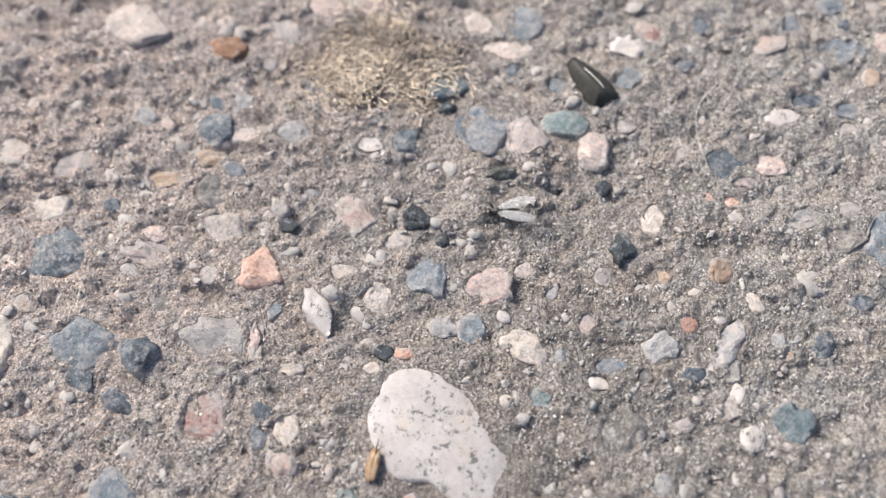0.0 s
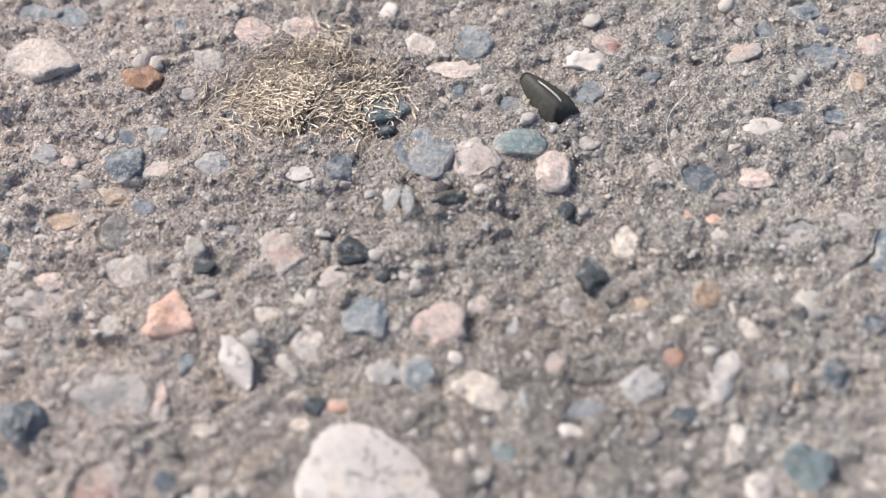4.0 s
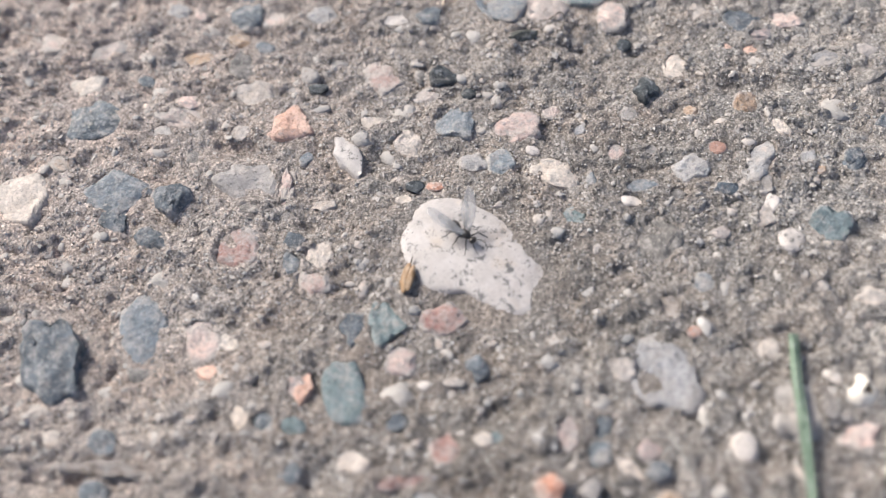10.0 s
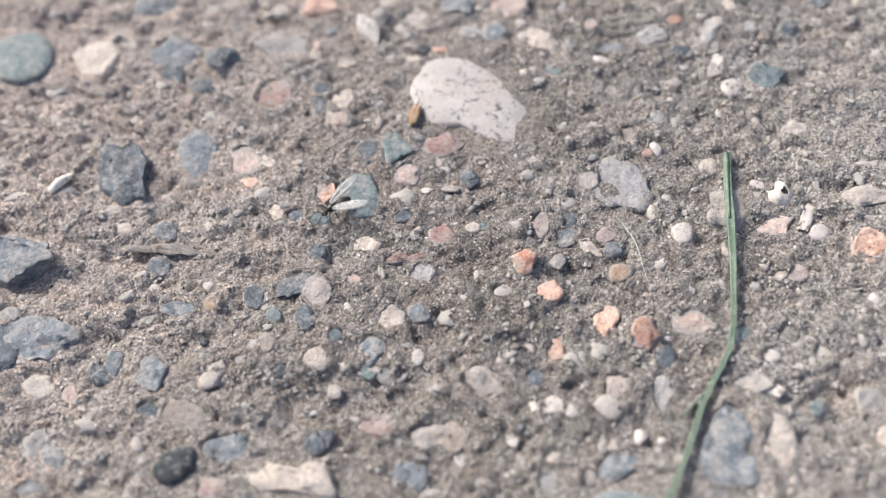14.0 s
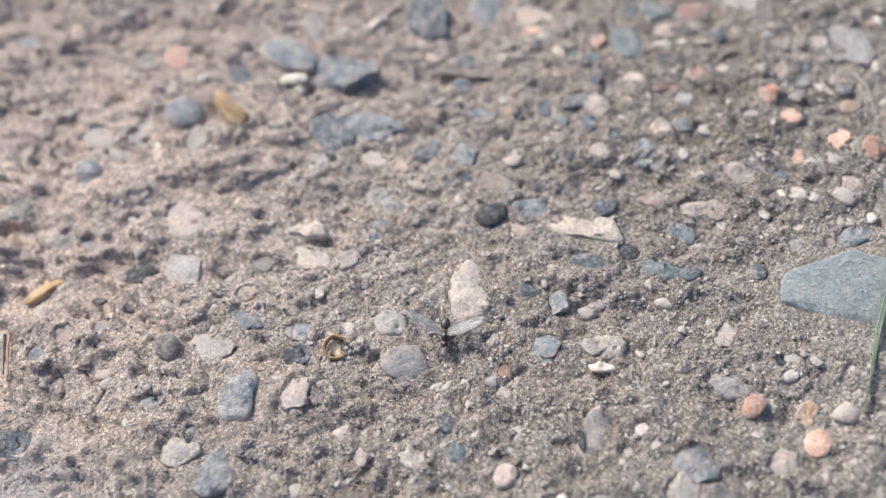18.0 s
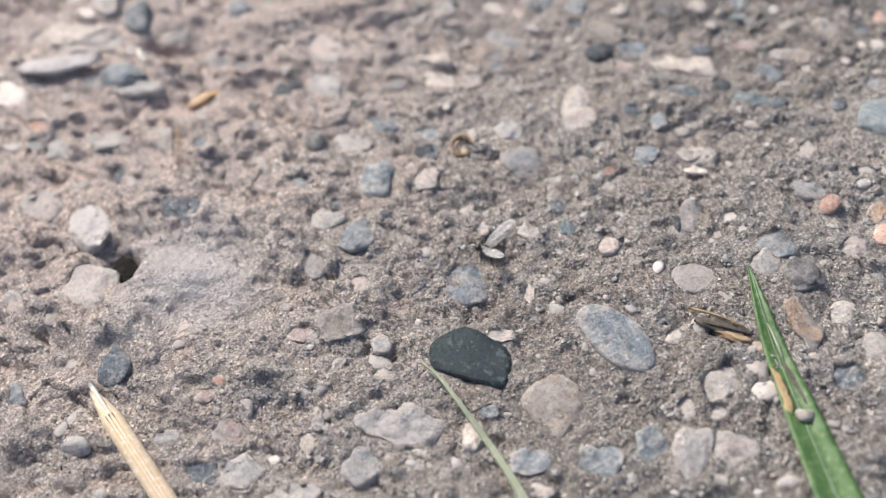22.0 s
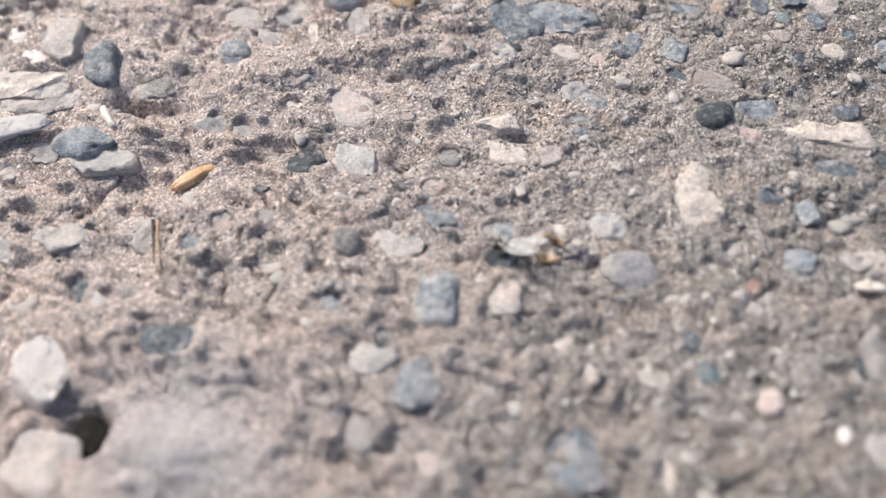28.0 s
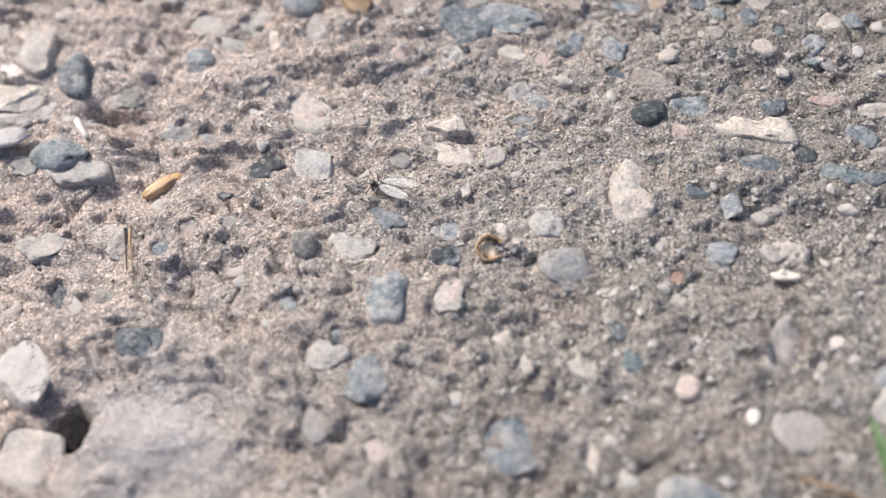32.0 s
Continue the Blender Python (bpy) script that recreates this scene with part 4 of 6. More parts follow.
stone(-0.3, -105.4, 1.02, 0.75, 19, "black", "a")
stone(2.9, -24.0, 0.89, 0.86, -83, "white", "a")
stone(-6.7, -52.5, 1.25, 0.60, -4, "cream", "a")
stone(8.4, -21.3, 0.92, 0.81, 82, "light", "a")
stone(28.9, -66.2, 1.01, 0.73, 65, "cream", "a")
stone(-18.9, -72.6, 0.92, 0.79, -13, "green", "a")
stone(-10.0, -75.6, 1.00, 0.73, -84, "white", "r")
stone(-15.9, -149.6, 1.09, 0.65, 13, "dusty_cream", "r")
stone(-31.8, -105.0, 0.99, 0.70, -83, "cream", "r")
stone(-28.9, -75.0, 0.92, 0.76, -29, "dusty_cream", "r")
stone(-23.3, -123.9, 0.99, 0.70, 89, "white", "r")
stone(-9.3, -148.8, 1.08, 0.64, 15, "white", "r")
stone(-32.2, -105.5, 0.93, 0.73, -85, "cream", "a")
stone(-44.0, -79.3, 0.92, 0.71, -54, "dark", "a")
stone(25.7, -80.3, 0.89, 0.72, 40, "white", "a")
stone(6.5, -106.1, 0.95, 0.66, 45, "white", "r")
stone(-69.6, -102.6, 0.84, 0.73, -20, "dusty_cream", "a")
stone(11.7, -84.9, 0.93, 0.66, 74, "white", "a")
stone(-69.6, -146.4, 0.87, 0.69, -14, "orange", "a")
stone(-80.3, -103.0, 1.01, 0.59, 1, "black", "a")
stone(-41.8, -69.0, 1.01, 0.57, -70, "dusty_dark", "a")
stone(-21.5, -117.4, 1.43, 0.40, -87, "black", "a")
stone(16.9, -48.3, 0.78, 0.68, 22, "orange", "r")
stone(-60.8, -154.3, 0.78, 0.63, -11, "white", "a")
stone(33.7, -29.1, 0.77, 0.64, 27, "tan", "a")
stone(-65.5, -135.5, 0.78, 0.63, -14, "dusty_pink", "a")
stone(27.5, -9.2, 0.86, 0.57, 75, "peach", "a")
stone(-14.4, -64.4, 1.05, 0.43, -87, "cream", "a")
stone(29.1, -53.8, 0.69, 0.57, 54, "white", "a")
stone(8.9, -85.8, 0.68, 0.57, 65, "cream", "a")
stone(-72.4, -89.3, 0.70, 0.55, -65, "red", "a")
stone(-68.5, -138.4, 0.70, 0.54, -10, "dusty_dark", "a")
stone(-5.7, -86.9, 0.74, 0.50, -77, "white", "a")
stone(-0.5, -85.1, 0.63, 0.59, 54, "white", "a")
stone(9.5, -31.5, 1.20, 0.31, -57, "dark", "a")
stone(-9.5, -52.7, 0.71, 0.48, -5, "white", "a")
stone(-37.3, -81.0, 0.66, 0.51, -54, "white", "r")
stone(-33.2, -72.4, 0.63, 0.53, -51, "black", "r")
stone(-39.0, -140.6, 0.62, 0.50, 6, "white", "a")
stone(28.5, -53.4, 0.58, 0.48, 45, "white", "r")
stone(12.3, -88.5, 0.56, 0.49, 43, "dusty_cream", "r")
stone(-56.0, -153.5, 0.61, 0.45, -0, "dusty_cream", "a")
stone(13.7, -85.4, 0.56, 0.46, 62, "white", "r")
stone(-27.4, -82.5, 0.68, 0.33, 22, "cream", "a")
stone(-30.4, -81.5, 0.48, 0.40, -62, "black", "r")
stone(21.6, -54.2, 0.50, 0.32, 1, "white", "a")


def swell(x, y):
    """The slow part of the pavement's relief, in millimetres."""
    c, s = 0.8, 0.6
    z = 1.1 * value_noise(x, y, 23, 1) + 0.9 * value_noise(c * x - s * y, s * x + c * y, 8.3, 2)
    rough = np.clip((-35 - x) / 35, 0, 1.3)        # more worn to one side
    z += 1.2 * rough * value_noise(x, y, 6.1, 9)
    z += 0.8 * np.exp(-((x - LIME[0]) / 6.5) ** 2 - ((y - LIME[1]) / 4.5) ** 2)      # low limy hump
    far = np.clip((np.hypot(x + 45, y + 65) - 160) / 300, 0, 1)
    return z * (1 - far)


def relief(x, y):
    """Height of the cement surface in millimetres at x, y in millimetres."""
    c, s = 0.8, 0.6
    z = 0.75 * value_noise(c * x + s * y, -s * x + c * y, 3.1, 3) + 0.72 * value_noise(x, y, 1.55, 4)
    chalk = np.clip(1.25 - np.hypot((x + 100) / 42, (y + 120) / 60), 0, 0.6)       # chalky and smoother on the worn side
    z += (1 - chalk) * (0.36 * value_noise(c * x - s * y, s * x + c * y, 0.85, 5) + 0.16 * value_noise(x, y, 0.58, 15))
    n = 3.2 * (value_noise(0.65 * x + 0.35 * y, 1.3 * y, 5.2, 21) + 0.5 * value_noise(0.8 * x + 0.2 * y, 1.4 * y, 2.2, 22))     # flaked layers
    step = n - np.floor(n)
    z += (0.46 + 0.24 * np.clip((-35 - x) / 35, 0, 1.3)) * (np.floor(n) + np.clip(step / 0.16, 0, 1)) * 0.8
    for size, depth, seed in ((2.3, 0.24, 31), (1.2, 0.2, 32), (0.75, 0.14, 33)):      # creases between the grains
        z -= depth * (1 - chalk) * np.exp(-((value_noise(c * x - s * y, 1.15 * (s * x + c * y), size, seed) / 0.09) ** 2))
        c, s = s, c
    pit = value_noise(x + 40, y - 17, 4.2, 6) + 0.6 * value_noise(x, y, 1.9, 7)
    rough = np.clip((-35 - x) / 35, 0, 1.3)
    z -= (0.3 + 0.3 * rough) * np.clip(pit - 0.3, 0, 0.5) * 2.6
    chip = value_noise(c * x - s * y, 2.2 * (s * x + c * y), 4.6, 8)
    z -= 0.5 * (0.5 + rough) * np.clip(1 - np.abs(chip) / 0.04, 0, 1) * (value_noise(x, y, 7.0, 14) > 0.05)
    far = np.clip((np.hypot(x + 45, y + 65) - 160) / 300, 0, 1)
    limy = np.exp(-(((x - LIME[0]) / 6.5) ** 4) - ((y - LIME[1]) / 5.5) ** 4)
    return swell(x, y) + z * (1 - far) * (1 - 0.72 * limy)


def level(s):
    """Height of a stone's bed."""
    x, y, a, b = s[:4]
    u = np.array([-0.6, 0, 0.6, 0, 0])
    v = np.array([0, -0.6, 0, 0.6, 0])
    return float(swell(x + a * u, y + b * v).mean())


def inside(s, x, y):
    """Distance from a stone's middle, 1 at its outline."""
    t = radians(s[4])
    u, v = x - s[0], y - s[1]
    return np.hypot((u * math.cos(t) + v * math.sin(t)) / s[2], (v * math.cos(t) - u * math.sin(t)) / s[3])


def surface(x, y):
    """Top of the pavement with its stones at one place, in millimetres."""
    p = np.array([float(x)]), np.array([float(y)])
    z = float(relief(*p)[0])
    return max([z] + [level(s) + s[7] for s in STONES if inside(s, *p)[0] < 0.9])


# ---- ground ----
def line(lo, hi, step, reach):
    inner = np.arange(lo, hi, step)
    out = step * np.cumsum(1.35 ** np.arange(1, 46))
    out = out[out < reach]
    return np.concatenate([lo - out[::-1], inner, inner[-1] + out])


gx, gy = line(-147, 60, 0.285, 4e6), line(-166, 42, 0.285, 4e6)
X, Y = np.meshgrid(gx, gy)
Z = relief(X, Y)
fine_z = Z - swell(X, Y)
edge_z = 0.4 * value_noise(X, Y, 2.1, 77) + 0.35 * value_noise(X, Y, 0.9, 78)
for s in STONES:                                   # cement drawn up to the stones
    r = s[2] * 1.45
    i0, i1 = np.searchsorted(gx, (s[0] - r, s[0] + r))
    j0, j1 = np.searchsorted(gy, (s[1] - r, s[1] + r))
    w = (slice(j0, j1), slice(i0, i1))
    near = np.clip((1.42 - inside(s, X[w], Y[w])) / 0.4, 0, 1) * 0.85
    Z[w] += near * (level(s) + min(s[7], 0.2) + (0.2 if s[7] >= 0.8 else 0.55) * fine_z[w] - Z[w])
Z -= 5.5 * np.exp(-((X + 87.9) ** 2 + (Y + 132.2) ** 2) / 3.6)             # a hole between pale stones
Z -= 1.6 * np.exp(-(((X + 91.5) / 4.5) ** 2 + ((Y + 130.2) / 1.3) ** 2))
for s in STONES:                                   # the beds of the stones
    r = s[2] * 1.1
    i0, i1 = np.searchsorted(gx, (s[0] - r, s[0] + r))
    j0, j1 = np.searchsorted(gy, (s[1] - r, s[1] + r))
    w = (slice(j0, j1), slice(i0, i1))
    q = inside(s, X[w], Y[w]) + edge_z[w] * min(1.0, 1.6 / s[3]) * (0.12 if s[7] >= 0.8 else 0.4 if s[7] > 0.3 else 1.35)
    keep = np.clip((q - (0.86 if s[7] >= 0.8 else 0.72)) / 0.22, 0, 1)
    Z[w] = np.minimum(Z[w], level(s) + s[7] - 0.4 + keep * 2.2)
nx, ny = len(gx), len(gy)
i = (np.arange(ny - 1)[:, None] * nx + np.arange(nx - 1)[None]).ravel()
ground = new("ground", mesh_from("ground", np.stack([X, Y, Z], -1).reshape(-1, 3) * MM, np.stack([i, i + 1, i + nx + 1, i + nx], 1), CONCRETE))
tagged(ground, "weathered grey-brown concrete pavement with exposed gravel and sand", "pavement", kind="structure")


# ---- loose and small grains ----
def scatter(name, count, sizes, level_of, flat, sink, seed, material, label, clear=0.95):
    rng = np.random.default_rng(seed)
    co, fa = ICO[level_of]
    n = len(co)
    px, py = rng.uniform(-146, 59, count), rng.uniform(-165, 41, count)
    free = (px > -90 - 0.35 * (py + 90) - 45) & (px < 62 + 0.45 * np.minimum(py + 40, 0))      # the stretch that is passed
    free &= (px > -75) | (py < -15)
    free &= np.hypot((px - LIME[0]) / 6.5, (py - LIME[1]) / 4.6) + 0.5 * value_noise(px, py, 3.0, 91) > 1
    free &= np.hypot(px - 11.4, py - 11.8) > 2.2                  # bare under the tip of the seed hull
    bare = np.clip(1.25 - np.hypot((px + 100) / 42, (py + 120) / 60), 0, 0.75)      # fewer grains on the chalky side
    free &= rng.random(count) > bare
    for s in STONES:
        near = (np.abs(px - s[0]) < s[2] + 3) & (np.abs(py - s[1]) < s[2] + 3)
        free[near] &= inside(s, px[near], py[near]) > (max(clear, 1.02) if s[7] > 0.3 else clear)
    px, py = px[free], py[free]
    count = len(px)
    r = sizes[0] + (sizes[1] - sizes[0]) * rng.random(count) ** 2.2
    axes = np.stack([r, r * rng.uniform(0.5, 1, count), r * flat * rng.uniform(0.6, 1.1, count)], -1)
    jit = 1 + rng.uniform(-0.42, 0.42, (count, n, 1)) * (1.0 if level_of < 2 else 0.35)
    v = co[None] * jit
    for _ in range(6 if level_of > 1 else 0):        # broken faces
        w = rng.normal(size=(count, 1, 3)) * (1, 1, 0.6)
        w /= np.linalg.norm(w, axis=-1, keepdims=True)
        v = v - np.maximum((v * w).sum(-1, keepdims=True) - rng.uniform(0.45, 0.8, (count, 1, 1)), 0) * w
    v = v * axes[:, None]
    a = rng.uniform(0, 6.283, count)[:, None]
    tilt = rng.uniform(-0.4, 0.4, count)[:, None] * (1.0 if level_of < 2 else 0.35)
    x, y, z = v[..., 0], v[..., 1], v[..., 2]
    x, z = x * np.cos(tilt) - z * np.sin(tilt), x * np.sin(tilt) + z * np.cos(tilt)
    x, y = x * np.cos(a) - y * np.sin(a), x * np.sin(a) + y * np.cos(a)
    base = Z[np.searchsorted(gy, py), np.searchsorted(gx, px)][:, None] + (1 - 2 * sink) * axes[:, 2:3]
    v = np.stack([x + px[:, None], y + py[:, None], z + base], -1)
    faces = (fa[None] + (np.arange(count) * n)[:, None, None]).reshape(-1, 3)
    ob = part(name, mesh_from(name, v.reshape(-1, 3) * MM, faces, material, level_of > 1), ground, label)
    return tagged(ob, kind="stuff")


scatter("sand_grains", 270000, (0.1, 0.27), 0, 0.75, 0.66, 11, SAND, "grey and brown sand grains set in the concrete", 0.84)
scatter("grit", 7000, (0.24, 0.6), 1, 0.6, 0.76, 14, GRAVEL, "angular grit set in the concrete", 1.0)
scatter("fine_gravel", 3000, (0.4, 1.05), 2, 0.5, 0.84, 12, GRAVEL, "small mixed gravel set in the concrete", 1.1)
scatter("worn_gravel", 1100, (1.0, 2.3), 2, 0.4, 0.88, 13, GRAVEL, "worn dusty gravel set in the concrete", 1.35)


# ---- stones set in the concrete ----
def stone_mesh(s):
    x, y, a, b, turn, colour, kind, h, cuts, notch, label, seed = s
    rng = np.random.default_rng(seed)
    co, fa = ICO[4 if a > 5 else 3 if a > 1.6 else 2]
    v = co.copy()
    angular = kind == "a"
    for deg, dist in cuts:
        t = radians(deg - turn)
        n = np.array([math.cos(t), math.sin(t), 0.12])
        n /= np.linalg.norm(n)
        v -= np.maximum(v @ n - dist, 0)[:, None] * n * 0.95
    if angular:
        sides = 3 if cuts else int(rng.integers(4, 7))
        start = rng.uniform(0, 6.283)
        for k in range(sides):
            t = start + (k + rng.uniform(-0.25, 0.25)) * 6.283 / sides
            n = np.array([math.cos(t), math.sin(t), rng.uniform(-0.1, 0.35)])
            n /= np.linalg.norm(n)
            v -= np.maximum(v @ n - rng.uniform(0.58, 0.82), 0)[:, None] * n * 0.95
        for _ in range(3):
            top = np.array([rng.uniform(-0.5, 0.5), rng.uniform(-0.5, 0.5), 1])
            top /= np.linalg.norm(top)
            v -= np.maximum(v @ top - rng.uniform(0.35, 0.5), 0)[:, None] * top * 0.92
    else:
        for k in range(3):
            n = rng.normal(size=3)
            n /= np.linalg.norm(n)
            v *= (1 + 0.08 * np.sin(2.2 * (v @ n) + rng.uniform(0, 6))[:, None])
    v -= (v.max(0) + v.min(0)) / 2
    v /= np.abs(v).max(0)
    v[:, 2] = np.sign(v[:, 2]) * np.abs(v[:, 2]) ** (0.6 if angular else 0.4)
    ring = np.arctan2(v[:, 1], v[:, 0])
    wave = sum(rng.uniform(0.3, 1) / k * np.sin(k * ring + rng.uniform(0, 6.283)) for k in (2, 3, 4, 5, 7, 9))
    wave += sum(rng.uniform(0.2, 0.5) * np.sin(k * ring + rng.uniform(0, 6.283)) for k in (13, 17, 22)) * (0.15 if not angular else 0.6 if a > 2.5 else 0.2)
    v[:, :2] *= (1 + (0.07 if angular else 0.085) * (0.15 if notch else 0.5 if cuts else 1) * wave)[:, None]
    if notch:
        t = np.arctan2(v[:, 1] * b, v[:, 0] * a) - radians(notch[0] - turn)
        t = (t + math.pi) % (2 * math.pi) - math.pi
        v[:, :2] *= (1 - notch[1] * np.exp(-((t / radians(notch[2])) ** 2)) * np.minimum(1, np.hypot(v[:, 0], v[:, 1])))[:, None]
    c = max(0.28 * b, h * 1.3)
    v *= (a, b, c)
    off = rng.uniform(0, 500, 2)
    amp = min(0.09 * a, 0.34) * (1.3 if angular else 0.4)
    for size, k in ((max(0.6, 0.5 * a), 1.0), (max(0.4, 0.2 * a), 0.9), (0.45, 0.4)):
        w = value_noise(v[:, 0] + off[0] + 0.7 * v[:, 2], v[:, 1] + off[1] + 0.7 * v[:, 2], size, seed)
        v += co * (w * k * 2 * amp)[:, None]
    v[:, 2] += h - c
    return mesh_from("stone", v * MM, fa, STONE[colour])


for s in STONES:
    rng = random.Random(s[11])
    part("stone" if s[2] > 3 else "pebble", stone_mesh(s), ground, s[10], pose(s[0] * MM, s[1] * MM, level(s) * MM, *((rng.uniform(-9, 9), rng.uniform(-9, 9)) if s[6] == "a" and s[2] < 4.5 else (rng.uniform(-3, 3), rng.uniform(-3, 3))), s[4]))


# ---- materials of the loose things ----
def plant_mat(name, a, b, streak, rough=0.5, spec=0.35, through=0.0, alpha=1.0):
    m = Mat(name, rough, spec).coords(False)
    c = m.ramp(m.noise(260, 4), [(0.3, a), (0.7, b)])
    g = m.node("ShaderNodeNewGeometry")
    tone = m.ramp(g.outputs["Random Per Island"], [(0, (0.65, 0.65, 0.65)), (1, (1.3, 1.28, 1.22))])
    c = m.mix(1.0, c, tone, "MULTIPLY")
    f = m.ramp(m.noise(1500, 3), [(0.5, (0, 0, 0)), (0.7, (0.7, 0.7, 0.7))])
    c = m.mix(f, c, streak)
    m.bump(m.noise(1400, 4), 0.35, 0.0002)
    m.b.inputs["Subsurface Weight"].default_value = through
    m.b.inputs["Subsurface Radius"].default_value = (0.001, 0.001, 0.0005)
    m.b.inputs["Alpha"].default_value = alpha
    return m.paint(c)


GRASS = plant_mat("green_grass", (0.075, 0.155, 0.045), (0.13, 0.235, 0.075), (0.2, 0.27, 0.12), 0.45)
STEM = plant_mat("grey_green_stem", (0.13, 0.185, 0.13), (0.22, 0.28, 0.21), (0.33, 0.38, 0.31), 0.5)
PALEGRASS = plant_mat("dull_green_grass", (0.24, 0.27, 0.19), (0.32, 0.34, 0.25), (0.42, 0.4, 0.3), 0.6)
BROWNLEAF = plant_mat("withered_leaf", (0.3, 0.2, 0.1), (0.4, 0.3, 0.17), (0.2, 0.15, 0.09), 0.7)
STRAW = plant_mat("yellow_straw", (0.7, 0.52, 0.34), (0.8, 0.65, 0.48), (0.85, 0.76, 0.64), 0.5)
WOOD = plant_mat("brown_wood", (0.24, 0.15, 0.08), (0.43, 0.3, 0.18), (0.5, 0.4, 0.29), 0.6)
GOLD = plant_mat("golden_husk", (0.4, 0.23, 0.1), (0.54, 0.36, 0.2), (0.28, 0.16, 0.07), 0.5)
TAN = plant_mat("tan_husk", (0.3, 0.18, 0.09), (0.42, 0.28, 0.16), (0.6, 0.46, 0.32), 0.5)
HULL = plant_mat("black_seed_hull", (0.025, 0.024, 0.02), (0.05, 0.047, 0.04), (0.075, 0.07, 0.06), 0.6)
LIT_RIM = plant_mat("lit_hull_edge", (0.55, 0.52, 0.46), (0.65, 0.62, 0.56), (0.5, 0.46, 0.4), 0.6)
SHELL = plant_mat("white_shell", (0.58, 0.52, 0.46), (0.7, 0.65, 0.59), (0.45, 0.38, 0.32), 0.5)
LILAC = plant_mat("lilac_grey_shell", (0.3, 0.275, 0.28), (0.43, 0.395, 0.395), (0.16, 0.145, 0.145), 0.65)
BARK = plant_mat("dark_bark", (0.05, 0.042, 0.037), (0.12, 0.1, 0.085), (0.25, 0.2, 0.15), 0.8)
CRUMB = plant_mat("dark_soil", (0.045, 0.045, 0.04), (0.1, 0.1, 0.09), (0.34, 0.33, 0.31), 0.85)
HUSK = plant_mat("brown_husk", (0.19, 0.115, 0.06), (0.32, 0.21, 0.125), (0.5, 0.38, 0.27), 0.5)
MOSS = plant_mat("dry_moss", (0.58, 0.48, 0.385), (0.78, 0.68, 0.57), (0.4, 0.31, 0.24), 0.85, 0.1)
HAIR = plant_mat("white_hair", (0.72, 0.7, 0.66), (0.8, 0.78, 0.74), (0.7, 0.68, 0.64), 0.4)
ANT = plant_mat("black_chitin", (0.012, 0.01, 0.009), (0.03, 0.024, 0.02), (0.06, 0.045, 0.035), 0.28, 0.6)
BELLY = plant_mat("dark_brown_chitin", (0.03, 0.025, 0.021), (0.055, 0.046, 0.04), (0.1, 0.085, 0.07), 0.32, 0.6)


def wing_mat():
    m = Mat("clear_wing", 0.4, 0.4).coords(False)
    c = m.ramp(m.noise(900, 3), [(0.35, (0.48, 0.46, 0.44)), (0.7, (0.7, 0.68, 0.66))])
    m.b.inputs["Alpha"].default_value = 0.3
    return m.paint(c)


WING = wing_mat()


# ---- loose things: shapes ----
def loft(rings, closed_ends=True):
    """Skin over rings of equally many points."""
    n, k = len(rings), len(rings[0])
    co = [p for r in rings for p in r]
    fa = []
    for i in range(n - 1):
        for j in range(k):
            fa.append((i * k + j, i * k + (j + 1) % k, (i + 1) * k + (j + 1) % k, (i + 1) * k + j))
    co, fa = np.array(co, float), [tuple(f) for f in fa]
    tri = [(a, b, c) for a, b, c, _ in fa] + [(a, c, e) for a, _, c, e in fa]
    if closed_ends:
        for base in (0, (n - 1) * k):
            tri += [(base, base + j, base + j + 1) for j in range(1, k - 1)]
    return co, np.array(tri)


def spline(points, steps):
    """A smooth line through points, with steps pieces between two."""
    p = np.array(points, float)
    p = np.vstack([2 * p[0] - p[1], p, 2 * p[-1] - p[-2]])
    out = []
    for i in range(1, len(p) - 2):
        for t in np.arange(steps) / steps:
            out.append(0.5 * (2 * p[i] + (p[i + 1] - p[i - 1]) * t + (2 * p[i - 1] - 5 * p[i] + 4 * p[i + 1] - p[i + 2]) * t**2 + (3 * p[i] - p[i - 1] - 3 * p[i + 1] + p[i + 2]) * t**3))
    out.append(p[-2])
    return np.array(out)


def tube(points, radius, sides=6, steps=6):
    """A round, tapering tube along a line; radius as a function of 0..1."""
    c = spline(points, steps)
    rings = []
    for i, p in enumerate(c):
        ahead = Vector(c[min(i + 1, len(c) - 1)] - c[max(i - 1, 0)]).normalized()
        q = ahead.to_track_quat("Z", "Y").to_matrix()
        r = radius(i / (len(c) - 1))
        rings.append([np.array(p) + np.array(q @ Vector((r * math.cos(a), r * math.sin(a), 0))) for a in np.arange(sides) * 2 * math.pi / sides])
    return loft(rings)


def blade(points, width, fold, thick=0.12, steps=8, across=7, wave=0.0, seed=0):
    """A grass blade along a line on the ground, folded along its middle; width as a function of 0..1."""
    c = spline(points, steps)
    rings = []
    rng = random.Random(seed)
    for i, p in enumerate(c):
        t = i / (len(c) - 1)
        ahead = c[min(i + 1, len(c) - 1)] - c[max(i - 1, 0)]
        side = np.array([-ahead[1], ahead[0], 0]) / (np.hypot(ahead[0], ahead[1]) + 1e-9)
        w = width(t)
        j = rng.uniform(-1, 1) * wave
        top = [p + side * w * u + np.array([0, 0, fold * w * abs(u) + 0.06 * math.cos(u * 9) + j * u]) for u in np.linspace(-1, 1, across)]
        rings.append(top + [q - np.array([0, 0, thick]) for q in top[::-1]])
    return loft(rings)


